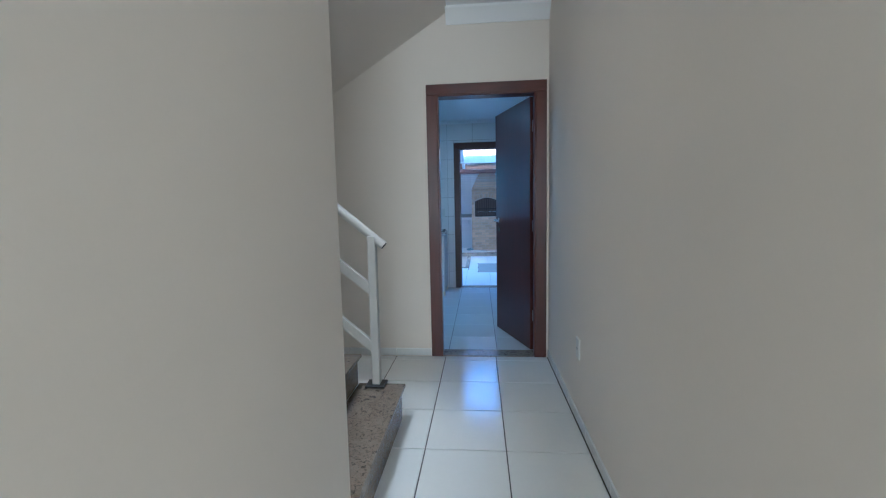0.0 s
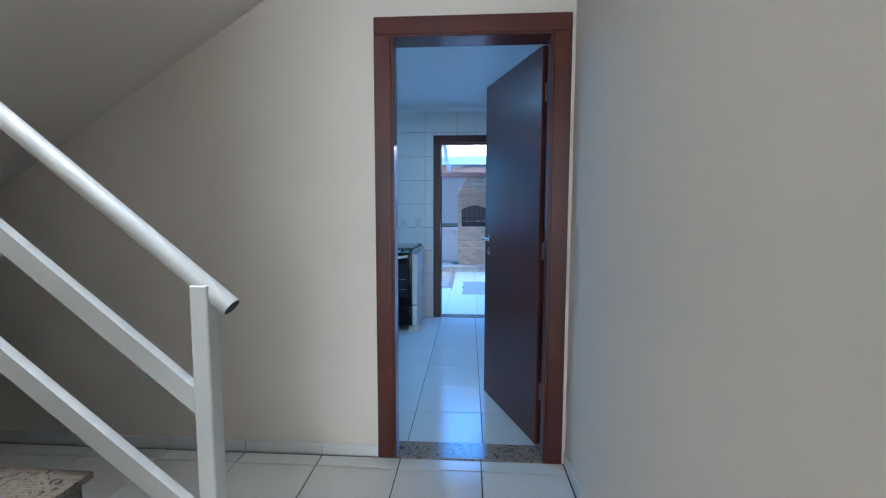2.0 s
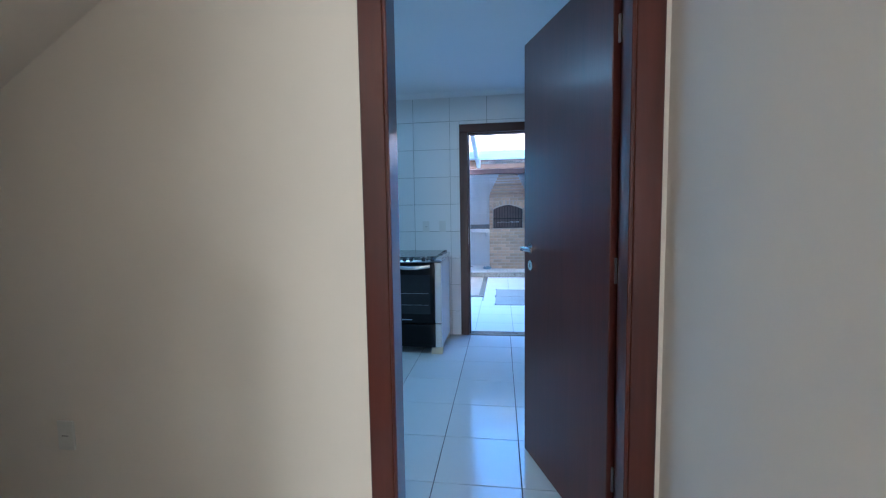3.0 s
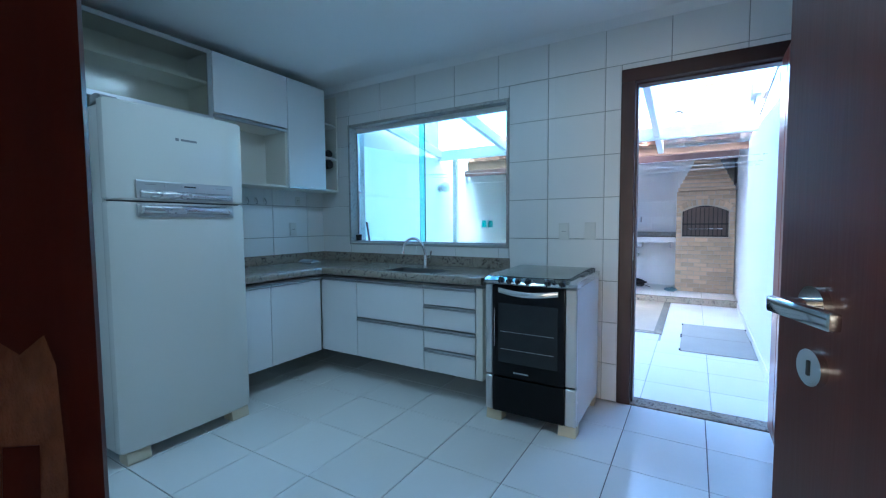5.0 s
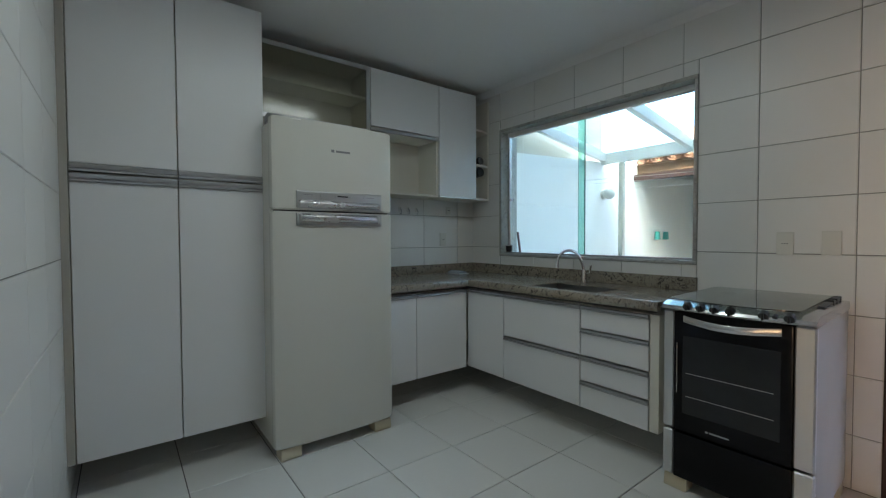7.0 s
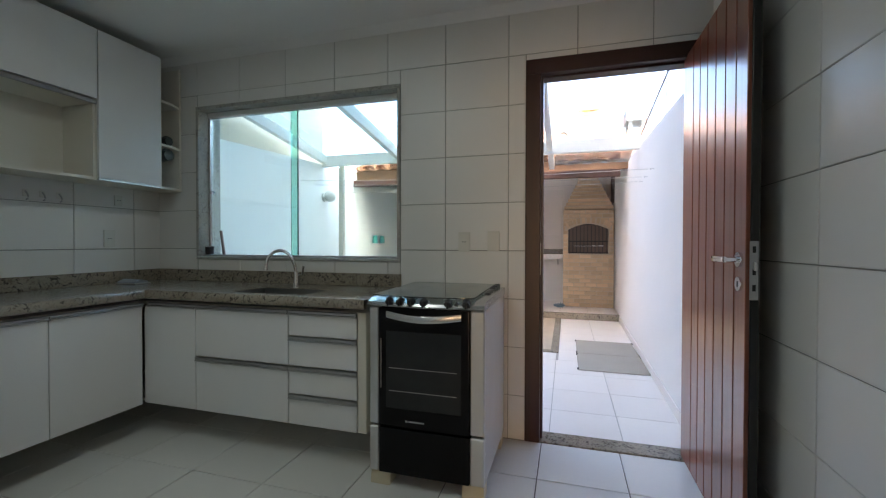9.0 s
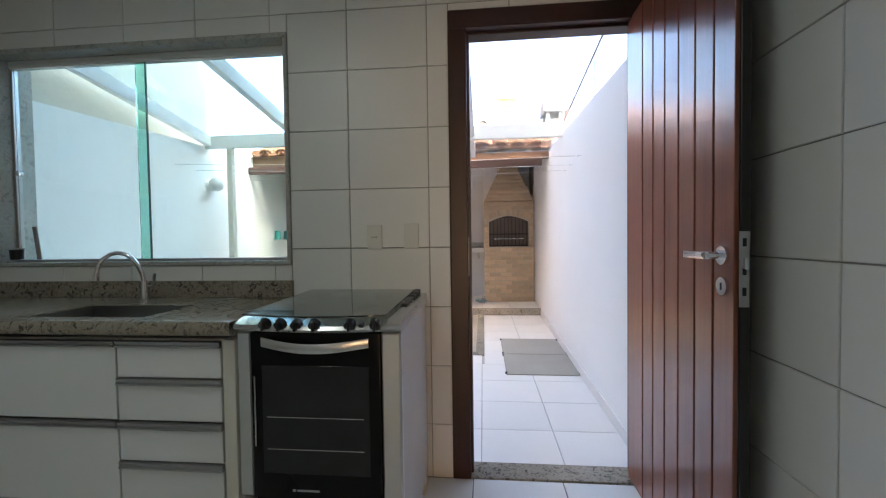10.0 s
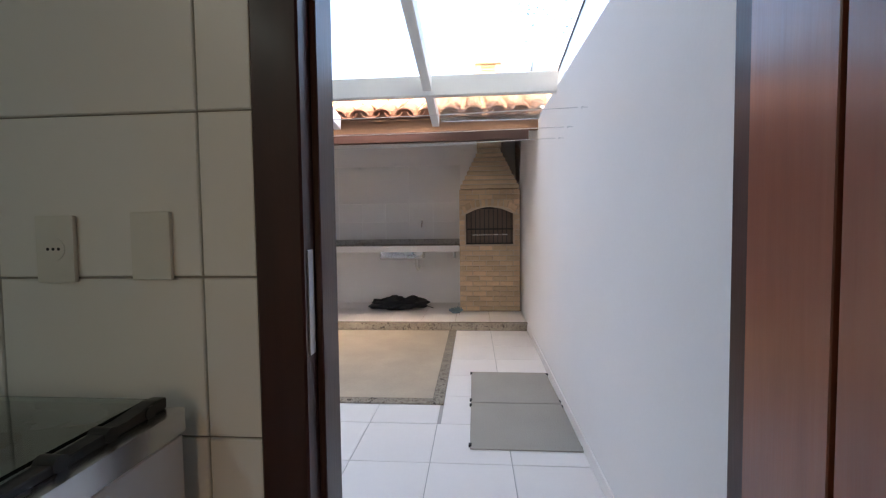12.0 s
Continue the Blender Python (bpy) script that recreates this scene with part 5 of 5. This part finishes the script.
for r in range(ROWS_T):
    for i in range(18):
        x = YX0 + 0.1 + PIT * i
        y = 3.12 + r * 0.345
        z = 2.195 + 0.42 * (y - 3.17) + 0.012
        for cap in (0, 1):
            ob = new("roof_tile", tme)
            ob.parent = roof
            ob.matrix_world = pose(x + cap * PIT / 2, y + cap * 0.02, z + cap * 0.032 + (0 if cap else 0.045), slope + random.uniform(-1.5, 1.5), 0 if cap else 180, random.uniform(-2, 2)) if cap else pose(x, y, z + 0.045, slope, 0, 0) @ pose(0, 0, 0, 0, 180, random.uniform(-2, 2))

# glass canopy between house and lean-to
CY1, CZ1, CS = 2.3, 2.228, 0.15


def cz(y):
    return CZ1 + CS * (CY1 - y)


can = thing("glass_canopy", (-0.9, 1.2, 2.2), "white metal canopy with dusty glass panes over the yard", "canopy", kind="structure")
part("cross_beam", box(YX0 - 0.02, 0.965, CY1 - 0.03, CY1 + 0.03, 2.100, 2.238, 0.004), WHITEMET, can, "white metal cross beam")
for x, ye in ((-2.74, 2.27), (-1.72, 2.9), (-0.81, 2.9), (0.045, 2.9)):
    part("canopy_rafter", prism([(WT, cz(WT) - 0.10), (WT, cz(WT) + 0.01), (ye, cz(ye) + 0.01), (ye, cz(ye) - 0.10)], "x", x - 0.03, x + 0.03, bevel=0.003), WHITEMET, can)
for a, b in ((-2.74, -1.72), (-1.72, -0.81), (-0.81, 0.045), (0.045, 0.925)):
    pn = part("canopy_pane", prism([(WT, cz(WT) + 0.012), (WT, cz(WT) + 0.020), (2.34, cz(2.34) + 0.020), (2.34, cz(2.34) + 0.012)], "x", a + 0.003, b - 0.003), CANOPYGLASS, can, "dusty glass pane")
    pn.visible_shadow = False
eave = part("eave_pane", prism([(2.344, cz(2.344) + 0.012), (2.344, cz(2.344) + 0.020), (3.08, cz(3.08) + 0.020), (3.08, cz(3.08) + 0.012)], "x", 0.078, 0.94), GRIMEGLASS, can, "grimy glass strip over the eave")
eave.visible_shadow = False


def wall_top(y):
    return 2.04 + 0.042 * y


for a, b in ((WT + 0.004, 1.128), (1.136, 2.262)):
    sp = part("side_pane", prism([(a, wall_top(a) + 0.002), (a, cz(a) + 0.008), (b, cz(b) + 0.008), (b, wall_top(b) + 0.002)], "x", 0.945, 0.953), SIDEGLASS, can, "milky glass between wall and canopy")
    sp.visible_shadow = False
    part("gasket", prism([(a, cz(a) - 0.006), (a, cz(a) + 0.0075), (b, cz(b) + 0.0075), (b, cz(b) - 0.006)], "x", 0.936, 0.9445), BLACKPL, can, "dark sealing strip")
part("pane_joint", box(0.942, 0.956, 1.1285, 1.1355, wall_top(1.13), cz(1.13), 0.001), ALU, can, "thin joint between the side panes")
part("support_post", box(-2.54, -2.48, 2.27, 2.33, 0.0, 2.100, 0.004), PVC, can, "cream support post")

bm = bmesh.new()
rs = random.Random(7)
for k in range(220):    # fallen specks lie thickest by the east wall
    x, y = 0.92 - abs(rs.gauss(0, 0.2)), rs.uniform(0.6, 2.25)
    r, a = rs.uniform(0.002, 0.007), rs.uniform(0, 3)
    ring = [bm.verts.new((x + r * math.cos(a + q * 1.26) * rs.uniform(0.5, 1.3), y + r * math.sin(a + q * 1.26), cz(y) + 0.0215 + 0.002 * (q % 2))) for q in range(5)]
    tip = bm.verts.new((x, y, cz(y) + 0.027))
    for q in range(5):
        bm.faces.new((ring[q], ring[(q + 1) % 5], tip))
solid("leaf_litter", bm, SOOT, "dark specks of leaf litter on the canopy glass", "leaf litter", kind="stuff")

# clothes lines, lamp, pipe, cups on the yard walls
for y, z, yl, zl in ((1.452, 1.756, 1.75, 1.85), (1.78, 1.74, 2.05, 1.84), (2.05, 1.735, 2.35, 1.78)):
    xr = 0.906 + 0.0133 * y
    ln = thing("clothes_line", (xr, y, z), "thin white clothes line across the yard", "clothes line", "clothes lines")
    part("cord", bent([(xr - 0.05 + (YX0 + 0.05 - xr + 0.05) * k / 12, y + (yl - y) * k / 12, z + (zl - z) * k / 12 - 0.03 * math.sin(math.pi * k / 12)) for k in range(13)], 0.0022, 6), WIRE, ln)
    part("eye_hook", bent([(xr + 0.002, y, z), (xr - 0.02, y, z)] + [(xr - 0.027 + 0.005 * math.cos(a), y, z + 0.005 * math.sin(a)) for a in (0.2, 1.2, 2.2, 3.2, 4.2, 5.2)], 0.0013, 8), ALU, ln, "metal eye hook")
lp = thing("wall_lamp", (YX0, 2.32, 1.72), "round white outdoor wall lamp", "lamp")
part("base", tube((YX0 + 0.0, 2.32, 1.72), (YX0 + 0.03, 2.32, 1.72), 0.06, 24), PLATE, lp)
bm = bmesh.new()
bmesh.ops.create_uvsphere(bm, u_segments=24, v_segments=14, radius=0.075)
bmesh.ops.translate(bm, verts=bm.verts, vec=(YX0 + 0.09, 2.32, 1.73))
part("globe", bm, PLATE, lp, "white globe")
for y in (3.71, 3.98):
    cp = thing("cup", (YX0 + 0.05, y, 1.13), "teal plastic cup on a small wall bracket", "cup", "cups on the yard wall")
    part("body", tube((YX0 + 0.05, y, 1.13), (YX0 + 0.05, y, 1.25), 0.045, 18, 0.035), TEAL, cp)
    part("bracket", box(YX0, YX0 + 0.09, y - 0.05, y + 0.05, 1.122, 1.13), WHITEMET, cp)

# the neighbours' smoke stack, beyond the yard wall
nb = thing("neighbour_stack", (1.36, 4.9, -0.12), "neighbour's brick smoke stack with a blue-grey corrugated cover", "chimney")
part("stack", box(1.14, 1.60, 4.72, 5.14, -0.12, 2.93, 0.005), CHIMBRICK, nb, "pale brick stack")
for k in range(6):
    part("brick_course", box(1.13, 1.61, 4.708, 5.15, 2.52 + 0.066 * k, 2.575 + 0.066 * k, 0.004), CHIMBRICK, nb)
for x in (1.15, 1.345, 1.54):
    for y in (4.73, 5.08):
        part("cover_post", box(x, x + 0.05, y, y + 0.05, 2.9303, 3.06, 0.003), SLATE, nb, "dark cover post")
wave = [(1.11 + 0.50 * k / 40, 3.25 + 0.012 * math.sin(k * math.tau / 8)) for k in range(41)]
part("cover", prism([(1.11, 3.06)] + wave + [(1.61, 3.06)], "y", 4.68, 5.18), SLATE, nb, "blue-grey corrugated cover")
part("mast", tube((1.40, 4.66, 2.95), (1.40, 4.66, 3.36), 0.008, 8), ALU, nb, "thin metal mast")

# raised half-round vent tile on the lean-to roof
vt = thing("roof_vent", (0.17, 4.62, 2.82), "dark half-round vent tile standing on the clay roof", "roof vent")
arc_o = [(0.17 - 0.10 * math.cos(math.pi * k / 12), 2.82 + 0.13 * math.sin(math.pi * k / 12)) for k in range(13)]
arc_i = [(0.17 - 0.075 * math.cos(math.pi * k / 12), 2.82 + 0.10 * math.sin(math.pi * k / 12)) for k in range(12, -1, -1)]
part("hood", prism(arc_o + arc_i, "y", 4.56, 4.74), SLATE, vt, "dark half-round hood")
part("foot", box(0.06, 0.28, 4.57, 4.73, 2.74, 2.8197, 0.004), CLAY, vt, "mortared clay foot")

# ---- tiles last ----
tile_field("tile", wall_north, (0, 0, 0), (1, 0, 0), (0, 0, 1), (KX0, KX1, 0, KZ - 0.03), (-0.098, 0.3755, 1.363, 0.2775), [DOOR_Y, WIN], TILE)
tile_field("tile", wall_west, (KX0, 0, 0), (0, 1, 0), (0, 0, 1), (KY0, 0, 0, KZ), (-0.575, 0.3755, 1.363, 0.2775), [], TILE)
tile_field("tile", wall_east, (KX1, 0, 0), (0, -1, 0), (0, 0, 1), (0, -KY0, 0, KZ), (0.942, 0.3755, 1.343, 0.2775), [], TILE)
tile_field("tile", wall_south, (0, KY0, 0), (-1, 0, 0), (0, 0, 1), (-KX1, -KX0, 0, KZ), (0.58, 0.3755, 1.363, 0.2775), [(-DOOR_H[1], -DOOR_H[0], 0, 2.16)], TILE)
tile_field("floor_tile", floor_kitchen, (0, 0, -0.006), (1, 0, 0), (0, 1, 0), (KX0, KX1, KY0, -0.004), (-1.137, 0.41, -1.203, 0.41), [], FTILE, gap=0.0038)
tile_field("floor_tile", floor_hall, (0, 0, -0.006), (1, 0, 0), (0, 1, 0), (-2.95, HX1, -6.6, -2.945), (0.079, 0.4085, -3.034, 0.412), [(-0.6 - 2.4, NX - 0.05, -4.9, -3.98)], FTILE, gap=0.0055)
tile_field("yard_tile", floor_yard, (0, 0, -0.006), (1, 0, 0), (0, 1, 0), (YX0, 0.965, WT + 0.002, 4.07), (0.13, 0.41, 0.505, 0.4185), [(-2.4, 0.15, 2.03, 4.07)], YTILE)
tile_field("step_tile", plat, (0, 0, 0.079), (1, 0, 0), (0, 1, 0), (YX0, 0.97, 4.13, YY1), (0.13, 0.41, 4.13, 0.41), [(BX0, BX1 + 0.1, BY, YY1)], YTILE)
tile_field("tile", wall_back, (0, YY1, 0), (1, 0, 0), (0, 0, 1), (YX0, BX0, 1.03, 1.557), (-0.588, 0.353, 1.557, 0.272), [], TILE, depth=0.005)
tile_field("tile", wall_back, (0, YY1, 0), (1, 0, 0), (0, 0, 1), (YX0, BX0, 1.557, 2.10), (-0.588, 1.06, 1.557, 0.543), [], TILE, depth=0.005)
for nm, base, u, area in (("baseboard", (0, HY1, 0), (1, 0, 0), (-2.95, DOOR_H[0], 0, 0.064)), ("baseboard_east", (HX1, 0, 0), (0, -1, 0), (2.945, 6.6, 0, 0.064))):
    sk = tagged(new(nm), "low white tile skirting along the passage wall", "baseboard", kind="structure")
    tile_field("skirting_tile", sk, base, u, (0, 0, 1), area, (0.079, 0.4085, 0.0, 0.064), [], FTILE, gap=0.004, depth=0.008)
